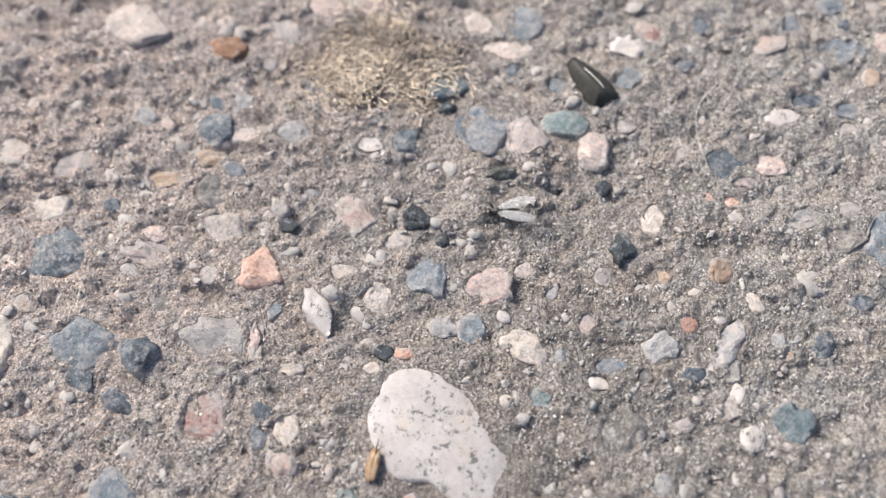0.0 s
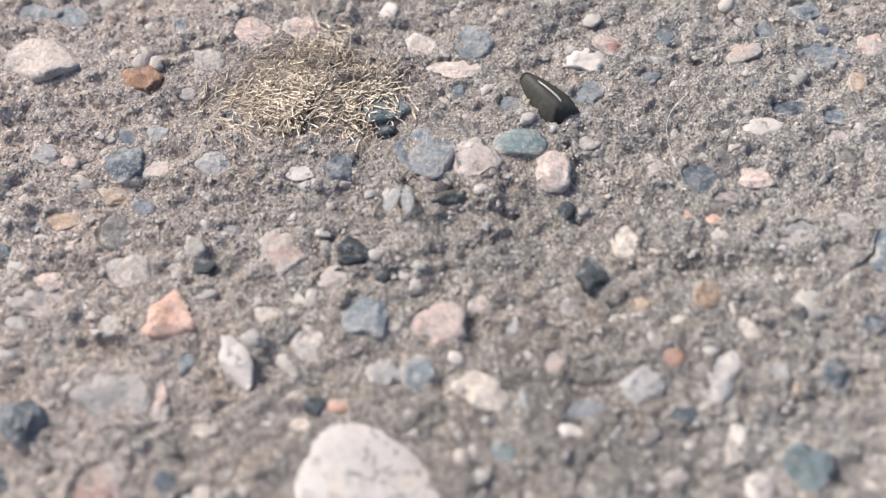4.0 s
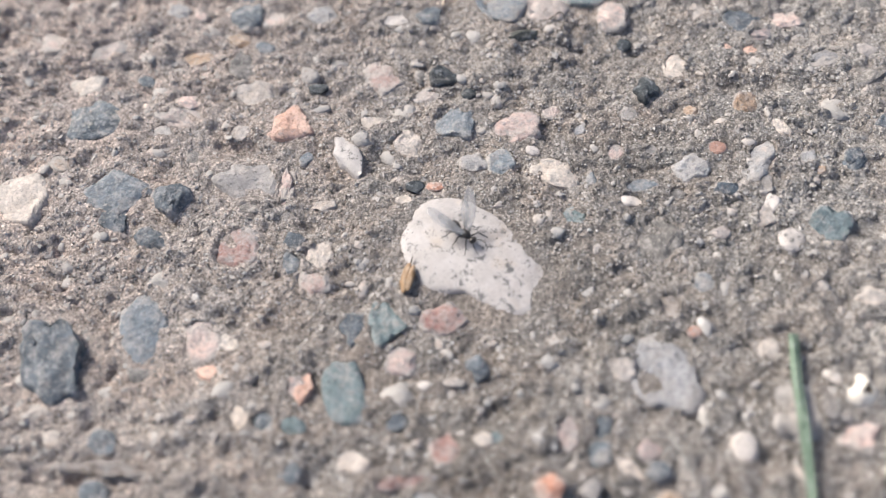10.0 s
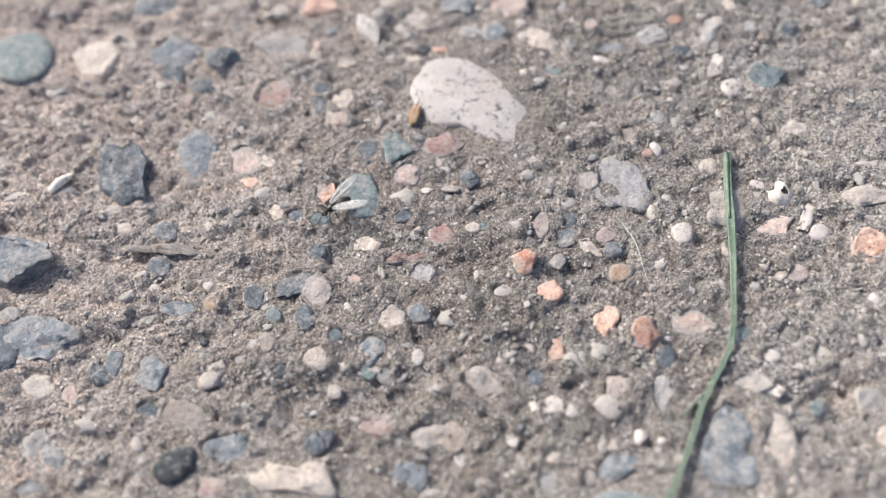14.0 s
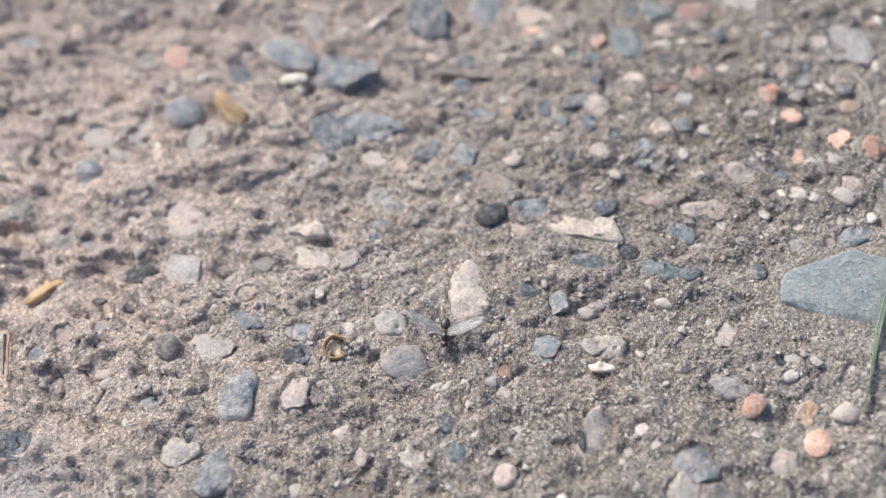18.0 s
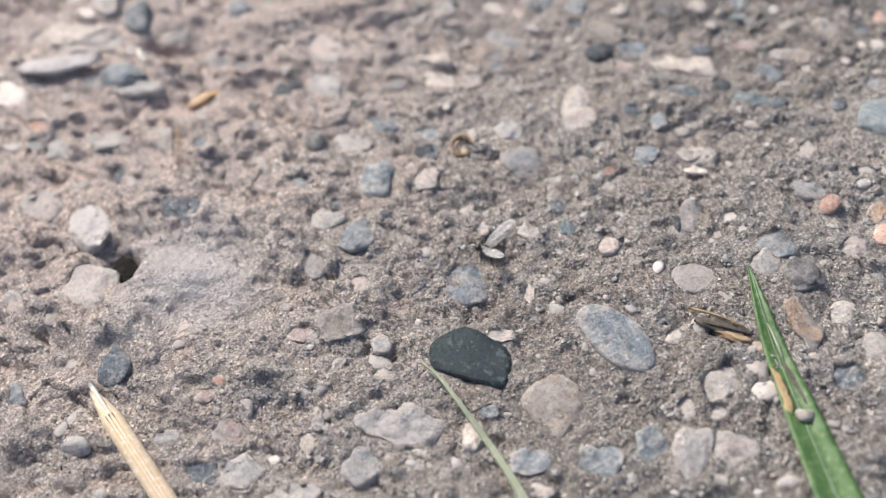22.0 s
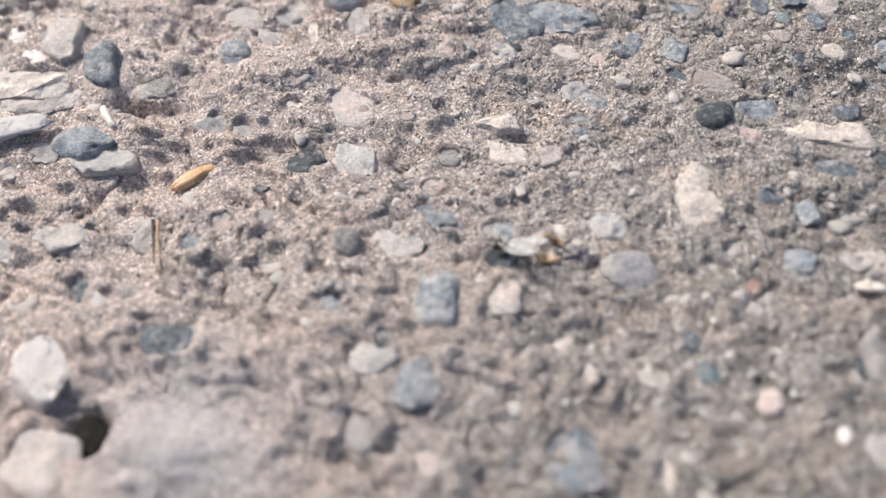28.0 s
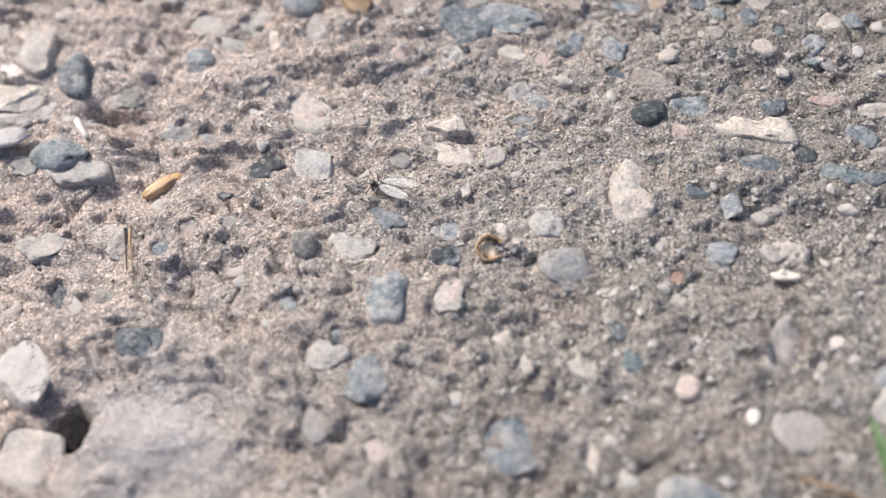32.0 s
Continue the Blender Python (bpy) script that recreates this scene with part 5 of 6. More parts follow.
def lump(co_axes, level_of, seed, rough=0.12, cut=6):
    """A broken or rounded piece with the given half-axes."""
    rng = np.random.default_rng(seed)
    co, fa = ICO[level_of]
    v = co.copy()
    for _ in range(cut):
        n = rng.normal(size=3)
        n /= np.linalg.norm(n)
        v -= np.maximum(v @ n - rng.uniform(0.5, 0.85), 0)[:, None] * n * 0.9
    v /= np.abs(v).max(0)
    w = value_noise(v[:, 0] * 3 + seed, v[:, 1] * 3 + v[:, 2] * 2, 1.0, seed)
    return v * (1 + rough * 2 * w)[:, None] * np.array(co_axes), fa


def cup(a, b, depth, thick, seed, hole=False, bite=0.0):
    """A thin shell bit, bulging up: half-axes, depth, wall; with a hole or a bite out of its rim."""
    rng = np.random.default_rng(seed)
    rings, k, n = [], 28, 9
    prof = [(r, 1 - r * r) for r in np.linspace(0.32 if hole else 0.04, 1, n)]
    prof += [(r - 0.02, 1 - r * r - thick / depth) for r in np.linspace(1, 0.34 if hole else 0.06, n)]
    edge = 1 + 0.1 * np.sin(np.arange(k) * 2 * math.pi / k * 3 + rng.uniform(0, 6)) + rng.uniform(-0.05, 0.05, k)
    edge -= bite * np.exp(-((np.arange(k) - k / 3) / 2.5) ** 2)
    for r, z in prof + prof[:1]:
        rings.append([(a * r * e * math.cos(t), b * r * e * math.sin(t), depth * z) for e, t in zip(edge, np.arange(k) * 2 * math.pi / k)])
    return loft(rings, False)


def thing(name, label, category, shapes, x=0, y=0, turn=0, rx=0, ry=0, lift=0.0):
    """A loose thing on the pavement at x, y (millimetres). shapes: rows of part name, (points, faces), material, smooth."""
    z = surface(x, y) + lift
    top = tagged(new(name), label, category)
    top.matrix_basis = pose(x * MM, y * MM, z * MM, rx, ry, turn)
    for row in shapes:
        pname, (co, fa), material = row[:3]
        part(pname, mesh_from(pname, np.asarray(co) * MM, fa, material), top, row[3] if len(row) > 3 else "")
    return top


def single(name, label, category, shape, material, x=0, y=0, turn=0, rx=0, ry=0, lift=0.0):
    """A loose thing of one piece."""
    ob = new(name, mesh_from(name, np.asarray(shape[0]) * MM, shape[1], material))
    ob.matrix_basis = pose(x * MM, y * MM, (surface(x, y) + lift) * MM, rx, ry, turn)
    return tagged(ob, label, category)


def on_ground(points, lift):
    """Points x, y, height over the pavement, made absolute."""
    return [(x, y, surface(x, y) * 0.5 + h + lift) for x, y, h in points]


# ---- loose things ----
def dry_moss():
    rng = np.random.default_rng(5)
    clumps = [([], []) for _ in range(7)]
    for _ in range(8000):
        r, t = min(1.25, abs(rng.normal(0, 0.5))), rng.uniform(0, 6.283)
        if rng.random() < (0.25 * (1 + math.sin(3 * t)) + 0.35) * r:
            continue
        x, y = -11.5 + 10.8 * r * math.cos(t) + 0.9 * math.sin(5 * t), 11.0 + 8.0 * r * math.sin(t) + 0.8 * math.cos(4 * t)
        z = swell(x, y) + 0.5 + 1.7 * max(0.1, 1 - r * r) * rng.random()
        a, l, u = rng.normal(0.6 * math.sin(0.5 * x) + 0.4 * y, 0.9), rng.uniform(0.6, 2.4), rng.uniform(-0.3, 0.35)
        dx = np.array([math.cos(a), math.sin(a), u]) * l / 2
        bend = rng.normal(size=3) * 0.16
        p = np.array([x, y, z])
        co, fa = tube([p - dx, p + bend, p + dx], lambda s: 0.095 * (1 - 0.6 * s), 3, 1)
        cos, fas = clumps[0 if r < 0.42 else 1 + int(t / 6.283 * 6) % 6]
        fas.append(fa + len(co) * len(cos))
        cos.append(co)
    tuft = tagged(new("dry_moss_tuft"), "tuft of dry straw-coloured moss on the concrete", "moss")
    for cos, fas in clumps:
        part("moss_clump", mesh_from("moss_clump", np.concatenate(cos) * MM, np.concatenate(fas), MOSS), tuft)


def hull():
    """A black pointed seed hull, folded like a tent; light on its split edge is a pale tube."""
    rings = []
    for s in np.linspace(0, 1, 13):
        w = 2.1 * min(1, 0.3 + 0.9 * s ** 0.75) * (1 - 0.16 * max(0, s - 0.8) * 5)
        h = 0.3 + 1.45 * math.sin(math.pi * min(0.62, 0.05 + 0.6 * s))
        y = 3.4 - 6.4 * s
        top = [(w * u, y - 1.3 * abs(u) * s ** 3, h * (1 - abs(u) ** 1.5) + 0.1) for u in np.linspace(-1, 1, 11)]
        rings.append(top + [(px * 0.93, py, pz - 0.2) for px, py, pz in top[::-1]])
    ridge = [(0.3, 1.0, 1.62), (0.5, -0.6, 1.75), (0.65, -2.1, 1.55), (0.45, -3.0, 1.15), (0.1, -3.35, 0.55)]
    thing("seed_hull", "black pointed seed hull with the lit split edge painted pale", "seed hull", [("shell", loft(rings), HULL), ("edge", tube(ridge, lambda s: 0.11, 5, 5), LIT_RIM, "pale split edge")], 14.3, 7.5, 32, 6, -12, 0.1)


def grass_leaf():
    line_of = on_ground([(-13.3, -123.0, 0.2), (-12.2, -128.2, 0.3), (-10.8, -133.2, 0.4), (-9.1, -138.6, 0.5), (-7.4, -143.8, 0.6), (-5.2, -150.2, 0.7), (-2.2, -158.5, 0.9), (1.0, -167.0, 1.1)], 0.35)
    top = tagged(new("grass_leaf"), "broad green grass leaf with a torn brown patch", "grass")
    co, fa = blade(line_of, lambda t: 0.1 + 2.15 * min(1, t / 0.75) ** 0.75, 0.3, 0.14, 9, 9, 0.12, 3)
    part("leaf_blade", mesh_from("leaf_blade", co * MM, fa, GRASS), top)
    mid = [(x, y, z + 0.15) for x, y, z in line_of]
    co, fa = tube(mid, lambda t: 0.06 + 0.06 * t, 5, 6)
    part("midrib", mesh_from("midrib", co * MM, fa, STEM), top, "pale midrib")
    x, y, z = line_of[3]
    for dx, dy, axes, turn, material, words in ((-1.0, -0.2, (0.5, 2.3, 0.16), 20, BROWNLEAF, "withered brown tear"), (0.25, 0.9, (0.26, 2.6, 0.14), 24, BARK, "dark slit along the tear"), (-0.35, -2.2, (0.45, 1.3, 0.16), 12, BROWNLEAF, "withered brown tear"), (-1.5, 5.5, (0.16, 2.2, 0.14), 20, PALEGRASS, "pale dry edge")):
        co, fa = lump(axes, 3, 8 + int(turn), 0.22)
        part("torn_patch", mesh_from("torn_patch", co * MM, fa, material), top, words, pose((x + dx) * MM, (y + dy) * MM, (z + 0.4) * MM, 0, 0, turn))
    co, fa = lump((0.95, 0.8, 0.5), 3, 9)
    part("pale_scar", mesh_from("pale_scar", co * MM, fa, STONE["cream"]), top, "pale crumb stuck to the leaf", pose((x + 1.2) * MM, (y - 3.2) * MM, (z + 0.5) * MM))


def grass_stem():
    line_of = on_ground([(25.9, -49.6, 0.5), (25.2, -54.0, 0.6), (24.6, -59.2, 0.7), (23.6, -67.0, 0.7), (22.0, -75.0, 0.6), (18.4, -81.3, 0.5), (15.8, -87.0, 0.5), (12.4, -94.0, 0.8), (9.8, -101.5, 0.7), (8.6, -106.0, 0.5), (7.0, -111.8, 0.3)], 0.35)
    top = tagged(new("grass_stalk"), "thin grey-green grass stem lying on the concrete", "grass")
    co, fa = blade(line_of, lambda t: (0.46 if t < 0.22 else 0.46 - 0.18 * min(1, (t - 0.22) / 0.12)) * (1 if t < 0.8 else 1 - 0.85 * (t - 0.8) / 0.2), 0.25, 0.3, 8, 7, 0.05, 4)
    part("stem", mesh_from("stem", co * MM, fa, STEM), top)
    co, fa = tube([(25.7, -49.7, line_of[0][2] + 0.1), (25.1, -54, line_of[1][2] + 0.2), (24.4, -59.4, line_of[2][2] + 0.1)], lambda t: 0.34 - 0.2 * t, 6, 6)
    part("sheath", mesh_from("sheath", co * MM, fa, STEM), top)
    co, fa = tube(on_ground([(18.2, -81.0, 0.5), (16.0, -83.2, 0.7), (14.6, -85.6, 0.6)], 0.4), lambda t: 0.16 - 0.12 * t, 5, 5)
    part("side_blade", mesh_from("side_blade", co * MM, fa, STEM), top)


def thin_blade():
    line_of = on_ground([(-47.5, -141.2, 0.5), (-45.6, -142.6, 0.8), (-43.0, -145.2, 1.0), (-39.4, -148.8, 0.9), (-35.2, -153.8, 0.8), (-30.5, -160.2, 0.7), (-27.5, -166.0, 0.7)], 0.4)
    co, fa = blade(line_of, lambda t: 0.1 + 0.48 * t, 0.2, 0.15, 8, 7, 0.06, 6)
    ob = new("wild_grass", mesh_from("wild_grass", co * MM, fa, PALEGRASS))
    tagged(ob, "narrow dull green grass blade lying over a pebble", "grass")


def straw():
    line_of = on_ground([(-83.9, -149.6, 0.2), (-80.0, -152.7, 0.2), (-76.0, -156.0, 0.2), (-70.6, -160.5, 0.2), (-64.8, -165.6, 0.2), (-58.0, -172.0, 0.2)], 0.2)
    c = spline(line_of, 6)
    rings = []
    for i, p in enumerate(c):
        d = c[min(i + 1, len(c) - 1)] - c[max(i - 1, 0)]
        side = np.array([-d[1], d[0], 0]) / np.hypot(d[0], d[1])
        w = 1.15 * min(1.0, 0.3 + i * 0.11)
        outer = [p + side * w * math.cos(a) + np.array([0, 0, 0.95 * w * math.sin(a) + 0.05 * math.sin(9 * a)]) for a in np.linspace(-0.1, math.pi + 0.1, 13)]
        inner = [p + (q - p) * 0.8 for q in outer[::-1]]
        rings.append(outer + inner)
    top = tagged(new("straw"), "split yellow straw stalk with a ragged end", "straw")
    co, fa = loft(rings)
    part("stalk", mesh_from("stalk", co * MM, fa, STRAW), top)
    a = [(-84.3, -149.0, line_of[0][2] + 0.3), (-81, -151.7, line_of[1][2] + 0.8), (-77.2, -154.9, line_of[1][2] + 1.0)]
    co, fa = tube(a, lambda t: 0.35 - 0.2 * t, 5, 4)
    part("splinter", mesh_from("splinter", co * MM, fa, SHELL), top, "pale splintered end")
    for k in range(5):
        off = (k - 2) * 0.36
        pts = [(x + off * 0.6, y + off * 0.8, z + 1.06 - 0.13 * abs(k - 2) ** 1.6) for x, y, z in line_of[1:]]
        co, fa = tube(pts, lambda t: 0.1, 4, 4)
        part("fibre", mesh_from("fibre", co * MM, fa, GOLD), top)


def seed_husk(x, y, turn, length, name, label, material, lift=0.1, tip=0.0):
    """A slender husk of two scales round a grain."""
    a, fa = lump((0.17 * length, 0.5 * length, 0.14 * length), 3, int(length * 7), 0.06, 3)
    c, fc = lump((0.1 * length, 0.43 * length, 0.1 * length), 3, int(length * 9), 0.06, 3)
    c = c + np.array([0.12 * length, -0.02 * length, 0.06 * length])
    awn = tube([(0.02, 0.45 * length, 0.05), (0.1, 0.62 * length, 0.25), (0.05, 0.75 * length, 0.3)], lambda t: 0.09 * (1 - 0.7 * t), 5, 4)
    thing(name, label, "husk", [("scale", (a, fa), material), ("grain", (c, fc), HUSK if material is HUSK else TAN), ("awn", awn, BARK)], x, y, turn, 0, 0, lift)


def chip(name, label, category, x, y, turn, axes, material, seed, lift=0.15, rx=0, ry=0):
    single(name, label, category, lump(axes, 3, seed, 0.2, 9), material, x, y, turn, rx, ry, lift)


def curled_husk():
    rings = []
    for t in np.linspace(0.2, 5.4, 26):
        r = 1.25 + 0.05 * math.sin(5 * t)
        rings.append([((r + u) * math.cos(t), (r + u) * math.sin(t), 0.3 + v + 0.3 * math.sin(t)) for u, v in ((0.16, -0.3), (0.2, 0.35), (0.0, 0.55), (-0.16, 0.35), (-0.12, -0.3))])
    disc = lump((1.15, 1.1, 0.3), 3, 4)
    thing("curled_husk", "curled golden seed husk ring on the concrete", "husk", [("rim", loft(rings), TAN), ("skin", disc, STRAW, "thin pale yellow skin")], -49.6, -107.8, 20, 14, 0, 0.2)
    rng = random.Random(4)
    for dx, dy, r in ((2.1, 0.5, 0.5), (2.8, 0.9, 0.6), (2.6, 0.0, 0.42), (3.4, 0.6, 0.45), (-0.6, 1.3, 0.5), (1.8, -0.4, 0.36)):
        chip("sand_crumb", "small cream sand crumb beside a curled husk", "crumb", -49.6 + dx, -107.8 + dy, rng.uniform(0, 180), (r, r * 0.85, r * 0.8), STONE["cream"], rng.randint(1, 99), 0.2)


def hair(name, label, pts, r, material):
    co, fa = tube(on_ground(pts, 0.3), lambda t: r * (1 - 0.6 * t), 5, 6)
    ob = new(name, mesh_from(name, co * MM, fa, material))
    tagged(ob, label, "hair" if "hair" in name else "twig")


dry_moss()
hull()
grass_leaf()
grass_stem()
thin_blade()
straw()
seed_husk(-11.2, -40.5, -12, 3.8, "seed_husk", "small brown seed husk against a white stone", HUSK, -0.2)
seed_husk(-88.8, -101.0, -48, 5.8, "seed_husk", "golden grass seed husk lying on the concrete", GOLD)
chip("bark_splinter", "golden-brown broken wood splinter on the concrete", "splinter", -71.6, -70.8, -42, (4.1, 1.6, 1.4), WOOD, 14, 0.5, 10, 8)
chip("wood_sliver", "thin pale wood sliver on the concrete", "splinter", -72.8, -68.4, -40, (2.8, 0.4, 0.35), TAN, 15, 1.5, 0, 6)
chip("white_splinter", "narrow white pointed splinter", "splinter", -101.2, -94.3, -50, (2.5, 0.5, 0.4), SHELL, 16, 0.4)
thing("dark_bark_bit", "dark brown bark sliver with split golden fibres", "bark", [
    ("bark", lump((3.9, 1.0, 0.7), 3, 17, 0.3, 9), BARK),
    ("split_wood", (lump((1.9, 0.5, 0.4), 3, 18, 0.35, 8)[0] + np.array((0.9, -0.9, 0.1)), ICO[3][1]), WOOD, "split golden wood"),
    ("fibre", tube([(-4.6, 0.9, 0.2), (-1.5, 0.7, 0.75), (1.6, 0.3, 0.8)], lambda t: 0.2 - 0.12 * t, 5, 5), WOOD),
    ("fibre", tube([(-3.6, -0.5, 0.2), (-0.5, -0.5, 0.7), (2.8, -0.2, 0.6)], lambda t: 0.16 - 0.08 * t, 5, 5), BARK)], -15.4, -131.6, -14, 0, 0, 0.3)
single("shell_flake", "white curved shell flake between stones", "shell", cup(2.1, 1.05, 0.6, 0.16, 21), SHELL, -64.7, -62.6, 6, 0, 0, 0.2)
single("shell_flake", "small white shell flake on the concrete", "shell", cup(1.9, 0.8, 0.5, 0.16, 22, bite=0.3), SHELL, -54.8, -49.4, 48, 0, 0, 0.2)
single("broken_shell", "broken cream snail shell bit with a hole", "shell", cup(1.5, 1.75, 1.1, 0.2, 23, True, 0.35), SHELL, 31.0, -55.6, 15, 12, 8, 0.15)
chip("shell_piece", "lilac-grey shell piece with a dark broken edge", "shell", -113.2, -98.4, 16, (6.2, 2.2, 0.8), LILAC, 24, 0.1, -8)
single("brown_shell", "small striped brown shell half", "shell", cup(2.3, 1.4, 1.1, 0.25, 25), BARK, -113.0, -126.3, -10, 0, 0, 0.2)
curled_husk()
chip("soil_crumb", "dark elongated crumb of soil on the concrete", "crumb", 2.9, -6.0, 2, (2.4, 0.85, 0.7), CRUMB, 33, 0.1)
chip("white_flake", "white ragged mineral flake tilted on the concrete", "flake", -2.0, 31.2, 15, (3.4, 2.2, 0.5), STONE["white"], 41, 1.3, -14, 6)
chip("hull_fragment", "broken black seed hull fragment on the concrete", "seed hull", 7.4, 29.6, -32, (3.1, 1.7, 1.0), HULL, 42, 0.6, 0, 8)
hair("dry_twig", "thin pale dry stalk lying on the concrete", [(-89.9, -108.2, 0.6), (-88.8, -111, 0.7), (-87.5, -114.1, 0.5)], 0.2, TAN)
# dark twin close along the pale stalk
hair("dry_twig", "thin dark line lying beside a pale dry stalk", [(-90.4, -108.5, 0.5), (-89.3, -111.3, 0.5), (-88.2, -113.9, 0.4)], 0.18, BARK)
hair("hair", "fine white hair lying on the concrete", [(30.2, 6.2, 1.2), (27.4, 2.8, 1.0), (27.0, -1.5, 0.8), (27.8, -6.3, 0.5)], 0.045, HAIR)
hair("hair", "fine pale hair lying on the concrete", [(12.6, -59.0, 0.4), (13.8, -62.5, 0.9), (14.2, -65.5, 0.8), (14.8, -68.4, 0.3)], 0.045, HAIR)
hair("hair", "short dark bent hair on the concrete", [(6.6, -3.2, 0.3), (8.0, -2.4, 0.6), (8.4, -3.6, 0.7), (7.6, -6.2, 0.3)], 0.1, BARK)


# ---- the winged ant ----
ANT_SIZE = 0.86 * MM


def winged_ant():
    ant = tagged(new("winged_ant"), "small black winged ant walking on the concrete", "ant")

    def bulb(name, centre, axes, material, label=""):
        co, fa = ICO[3]
        v = co * np.array(axes)
        v[:, 0] *= 1 - 0.12 * np.sign(axes[1]) * co[:, 1] ** 2
        part(name, mesh_from(name, (v + np.array(centre)) * ANT_SIZE, fa, material), ant, label)

    bulb("head", (0, 2.05, 0.85), (0.48, 0.46, 0.38), ANT)
    bulb("thorax", (0, 0.85, 1.0), (0.52, 0.85, 0.55), ANT)
    bulb("waist", (0, -0.2, 0.85), (0.17, 0.32, 0.24), ANT)
    bulb("abdomen", (0, -1.2, 0.8), (0.66, 1.0, 0.54), BELLY, "dark brown banded abdomen")
    for s in (-1, 1):
        bulb("eye", (0.4 * s, 2.1, 0.95), (0.12, 0.17, 0.15), ANT)
        co, fa = tube([(0.18 * s, 2.4, 0.95), (0.55 * s, 2.85, 1.25), (0.8 * s, 3.5, 0.75), (0.7 * s, 3.95, 0.4)], lambda t: 0.06 - 0.02 * t, 5, 4)
        part("antenna", mesh_from("antenna", co * ANT_SIZE, fa, ANT), ant)
    legs, wings = [], []
    for s in (-1, 1):
        for k, (y0, ky, fy) in enumerate(((1.35, 1.9, 2.5), (0.8, 0.75, 0.6), (0.3, -0.5, -1.5))):
            hip = Vector((0.3 * s, y0, 0.75))
            pts = [(0, 0, 0), (0.75 * s, ky - y0, 0.55), (1.25 * s, (ky + fy) / 2 - y0 + 0.1, 0.05), (1.75 * s, fy - y0, -0.72)]
            co, fa = tube(pts, lambda t: 0.1 - 0.055 * t, 5, 4)
            legs.append((part("leg", mesh_from("leg", co * ANT_SIZE, fa, ANT), ant, "", Matrix.Translation(hip * ANT_SIZE)), hip, s, k))
        for name, length, wide, root in (("forewing", 5.5, 0.9, (0.3 * s, 0.95, 1.45)), ("hindwing", 3.7, 0.65, (0.3 * s, 0.45, 1.38))):
            rings = []
            for u in np.linspace(0, 1, 14):
                w = wide * (0.16 + 0.84 * math.sin(math.pi * min(1, u ** 1.15)) ** 0.6) * (1 if u < 0.97 else 0.4)
                c = 0.12 * math.sin(u * math.pi)
                top = [(w * (q + 0.25), -length * u, c + 0.06 * math.sin(6 * q)) for q in np.linspace(-0.85, 0.85, 7)]
                rings.append(top + [(a, b, z - 0.02) for a, b, z in top[::-1]])
            co, fa = loft(rings)
            ob = part(name, mesh_from(name, co * ANT_SIZE * np.array((s, 1, 1)) if s < 0 else co * ANT_SIZE, fa, WING), ant, "clear veined wing")
            for q in (-0.55, -0.1, 0.35):
                vein = [(q * wide * (0.3 + 0.7 * math.sin(math.pi * (0.1 + 0.55 * u))) * s, -length * u * 0.9, 0.13 * math.sin(u * math.pi) + 0.02) for u in np.linspace(0, 1, 5)]
                co, fa = tube(vein, lambda t: 0.014, 4, 3)
                part("vein", mesh_from("vein", co * ANT_SIZE, fa, BELLY), ob)
            wings.append((ob, Vector(root), s, name))
    return ant, legs, wings


def on_foot(x, y, heading):
    """The ant's place on the pavement, facing along heading."""
    return pose(x * MM, y * MM, (surface(x, y) + 0.05) * MM, 0, 0, heading - 90)


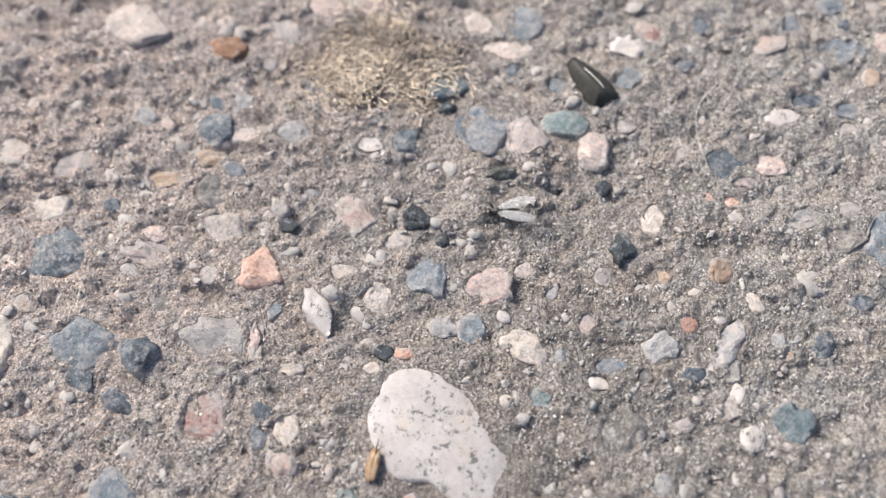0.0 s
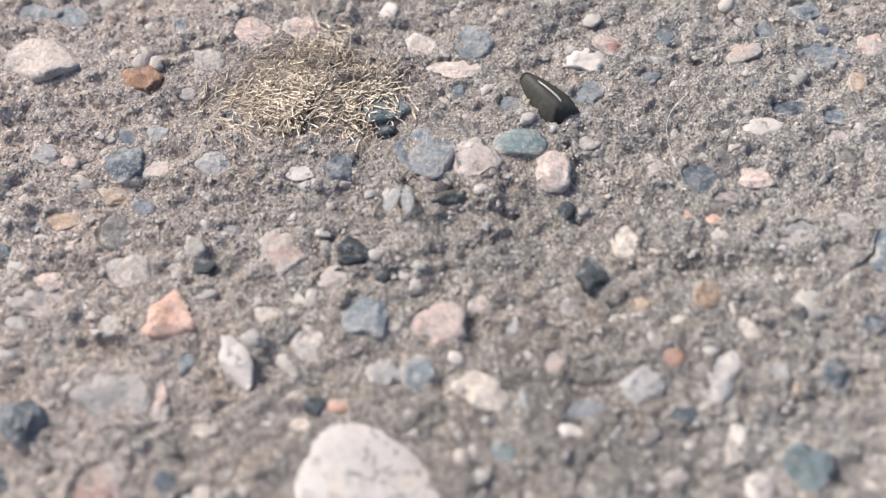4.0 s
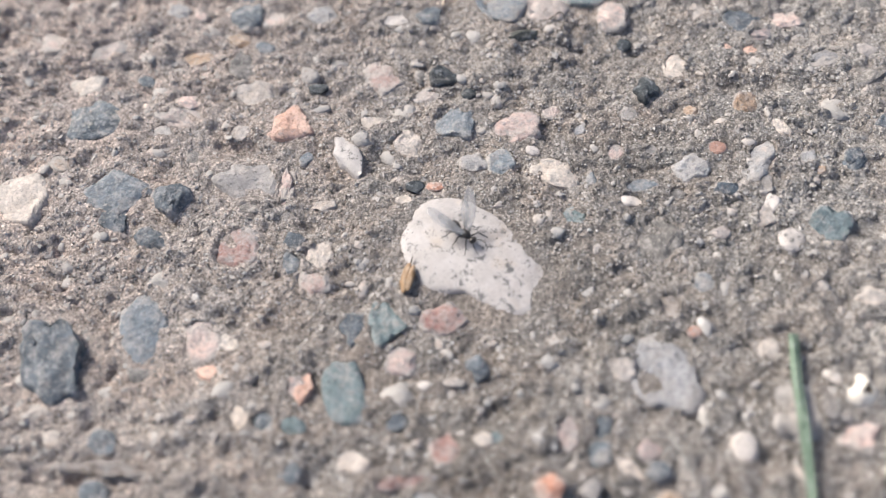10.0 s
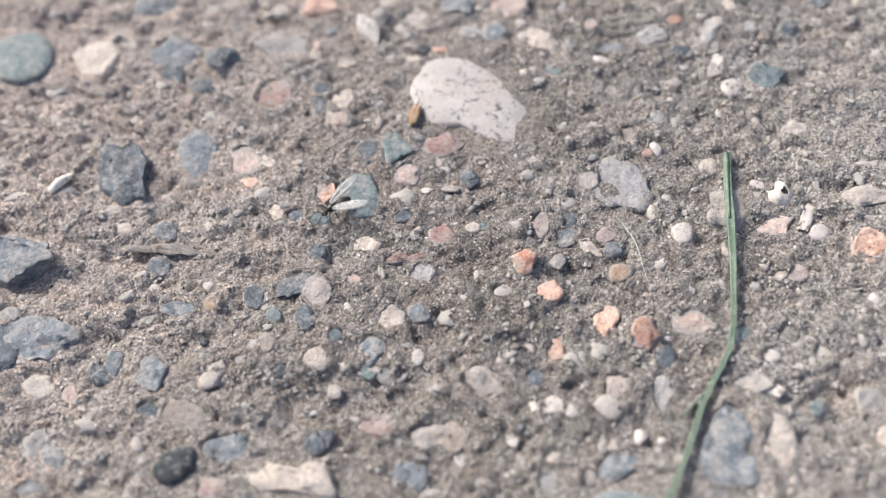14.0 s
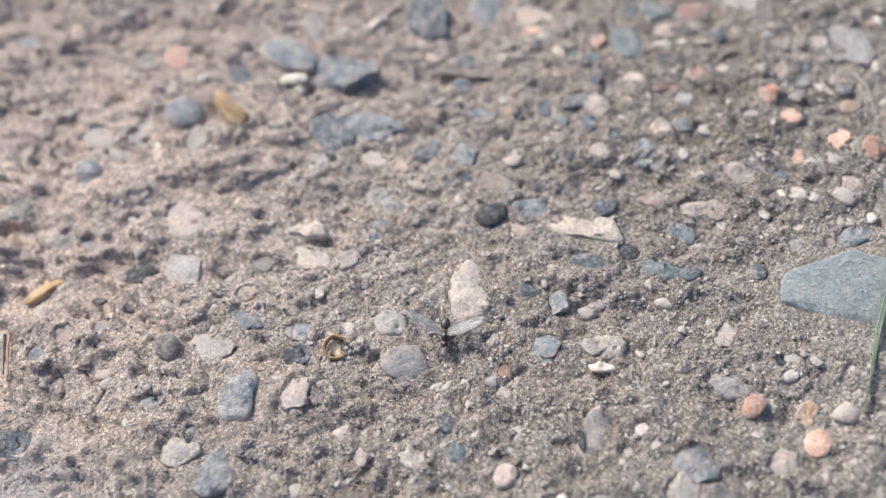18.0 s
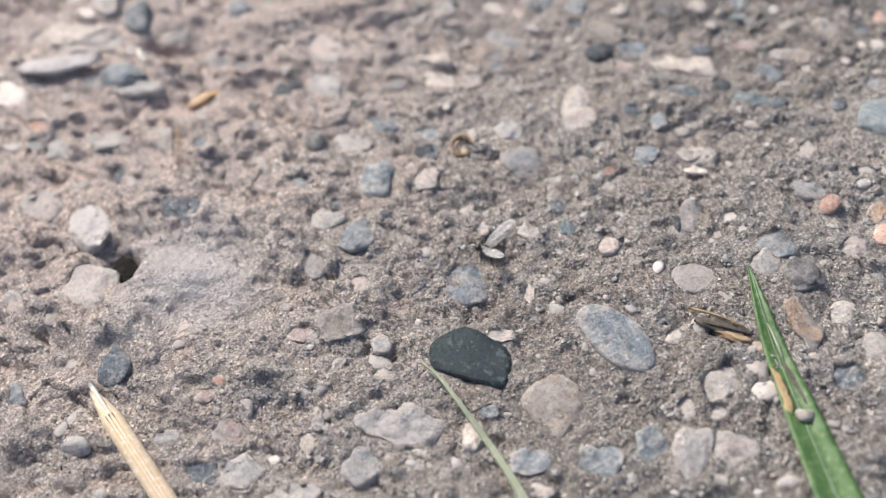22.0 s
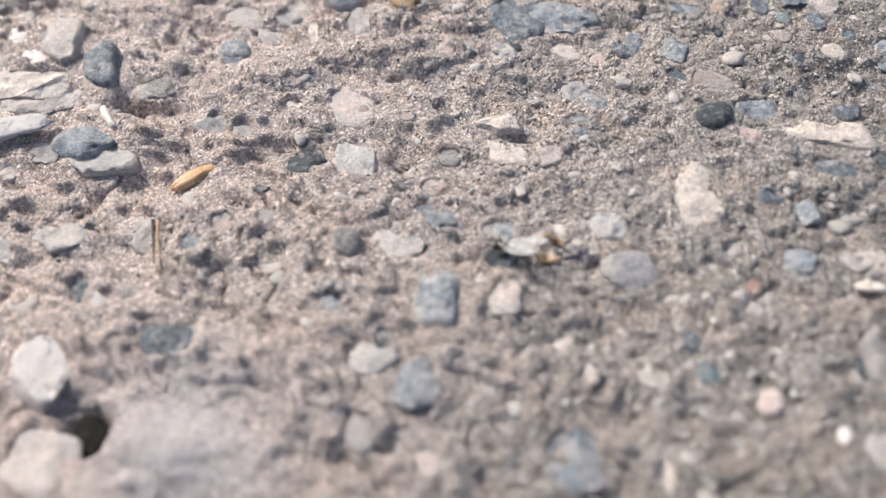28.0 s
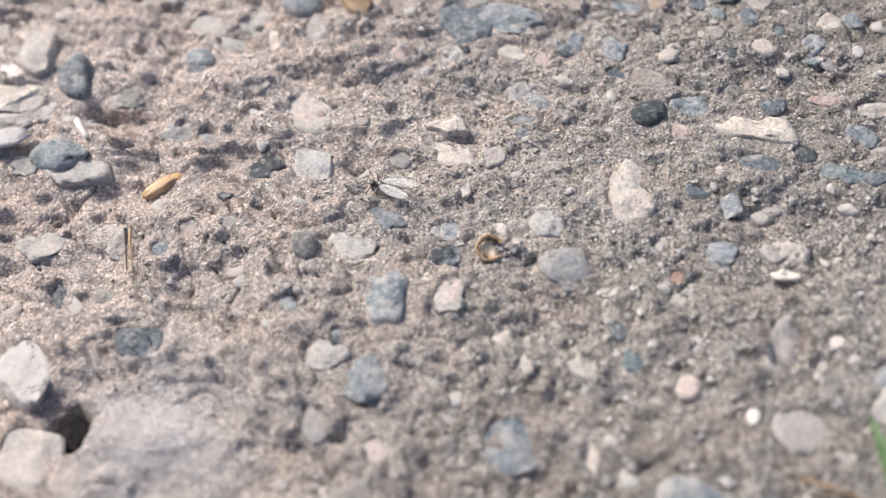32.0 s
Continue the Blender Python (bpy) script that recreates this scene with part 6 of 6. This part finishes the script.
def motions():
    """The ant's way over the pavement, with its stepping legs and its wings."""
    ant, legs, wings = winged_ant()
    walk(ant, [
        (0, on_foot(3.4, -11.2, 179)),
        (0.3, on_foot(2.9, -9.2, 134)),
        (0.6, on_foot(-2.1, -5.4, 72)),
        (1, on_foot(-3.5, -4.8, 9)),
        (1.3, on_foot(-3.4, -5.6, -3)),
        (1.6, on_foot(-1.4, -5.3, 20)),
        (2, on_foot(-1.8, -4.4, 71)),
        (2.5, on_foot(-1.7, -5.8, 62)),
        (3, on_foot(-0.6, -5.9, 72)),
        (3.5, on_foot(-1.8, -5.5, 89)),
        (4, on_foot(-1.6, -5.2, 89)),
        (4.5, on_foot(-1.0, -6.1, 32)),
        (6.5, on_foot(-1.1, -5.6, 37)),
        (7, on_foot(-1.6, -5.5, 63)),
        (7.3, on_foot(-1.9, -6.5, 121)),
        (7.5, on_foot(-2.6, -7.3, 194)),
        (8, on_foot(-6.4, -8.3, 253)),
        (8.2, on_foot(-8.0, -10.2, 257)),
        (8.5, on_foot(-9.1, -14.0, 265)),
        (8.8, on_foot(-11.7, -19.5, 274)),
        (9, on_foot(-8.7, -21.5, 278)),
        (9.3, on_foot(-8.1, -25.4, 261)),
        (9.6, on_foot(-12.4, -29.0, 287)),
        (10, on_foot(-5.4, -35.5, 311)),
        (10.3, on_foot(-10.9, -39.8, 295)),
        (10.6, on_foot(-11.1, -40.8, 267)),
        (11, on_foot(-10.9, -45.4, 287)),
        (11.3, on_foot(-11.9, -49.8, 292)),
        (11.6, on_foot(-11.4, -53.4, 283)),
        (12, on_foot(-13.2, -62.1, 296)),
        (12.5, on_foot(-5.5, -62.3, 338)),
        (12.8, on_foot(-9.1, -58.7, 426)),
        (13, on_foot(-11.3, -56.5, 483)),
        (13.5, on_foot(-18.9, -54.0, 543)),
        (15.5, on_foot(-20.8, -67.5, 612)),
        (16, on_foot(-24.5, -72.4, 608)),
        (16.3, on_foot(-30.1, -77.7, 637)),
        (16.6, on_foot(-33.3, -83.0, 633)),
        (17, on_foot(-35.8, -92.9, 641)),
        (17.5, on_foot(-36.3, -99.1, 637)),
        (18, on_foot(-37.3, -105.0, 635)),
        (18.5, on_foot(-43.8, -111.5, 652)),
        (19, on_foot(-49.7, -120.4, 636)),
        (19.5, on_foot(-46.9, -125.4, 640)),
        (20, on_foot(-45.9, -128.0, 620)),
        (20.5, on_foot(-43.7, -129.3, 640)),
        (21, on_foot(-46.6, -126.2, 668)),
        (21.5, on_foot(-42.9, -124.7, 600)),
        (22, on_foot(-42.9, -124.3, 523)),
        (22.5, on_foot(-41.2, -123.9, 522)),
        (23, on_foot(-38.6, -121.4, 474)),
        (23.5, on_foot(-39.7, -115.6, 500)),
        (24, on_foot(-49.0, -108.8, 527)),
        (24.5, on_foot(-50.6, -108.1, 487)),
        (25, on_foot(-54.2, -108.2, 522)),
        (25.5, on_foot(-54.8, -107.7, 528)),
        (27.5, on_foot(-54.4, -108.0, 528)),
        (28, on_foot(-53.0, -108.6, 528)),
        (28.5, on_foot(-52.7, -108.8, 534)),
        (29, on_foot(-52.8, -108.7, 541)),
        (29.5, on_foot(-52.4, -108.3, 528)),
        (30, on_foot(-52.4, -108.7, 534)),
        (30.5, on_foot(-52.4, -108.7, 553)),
        (31, on_foot(-52.9, -109.8, 593)),
        (31.5, on_foot(-55.2, -105.9, 558)),
        (32, on_foot(-61.9, -100.6, 526)),
    ])
    steps = np.arange(0, 32.01, 0.25)
    for ob, hip, s, k in legs:
        walk(ob, [(t, Matrix.Translation(hip * ANT_SIZE) @ pose(0, 0, 0, 0, 0, 15 * math.sin(math.pi * (t * 4 + k + (s > 0)) + 0.6 * math.sin(t)))) for t in steps])
    for ob, root, s, name in wings:
        out = []
        for t in np.arange(0, 32.01, 0.5):
            apart = 1 if 7.6 < t < 24 else 0.35
            spread = ((9 if s > 0 else 50) + ((60 if s > 0 else 25) if 17.2 < t < 20.2 else (60 if s > 0 else -30) if 20.2 < t < 23.6 else 0) + 9 * math.sin(1.3 * t + s) - (5 if name == "hindwing" else 0)) * apart
            lift = (14 if t > 7.3 else 6) + (10 if t > 7.3 else 4) * math.sin(2.1 * t + 0.7 * s) + (6 if name == "forewing" else 0)
            out.append((t, Matrix.Translation(root * ANT_SIZE) @ pose(0, 0, 0, -lift, 0, s * spread)))
        walk(ob, out)


motions()
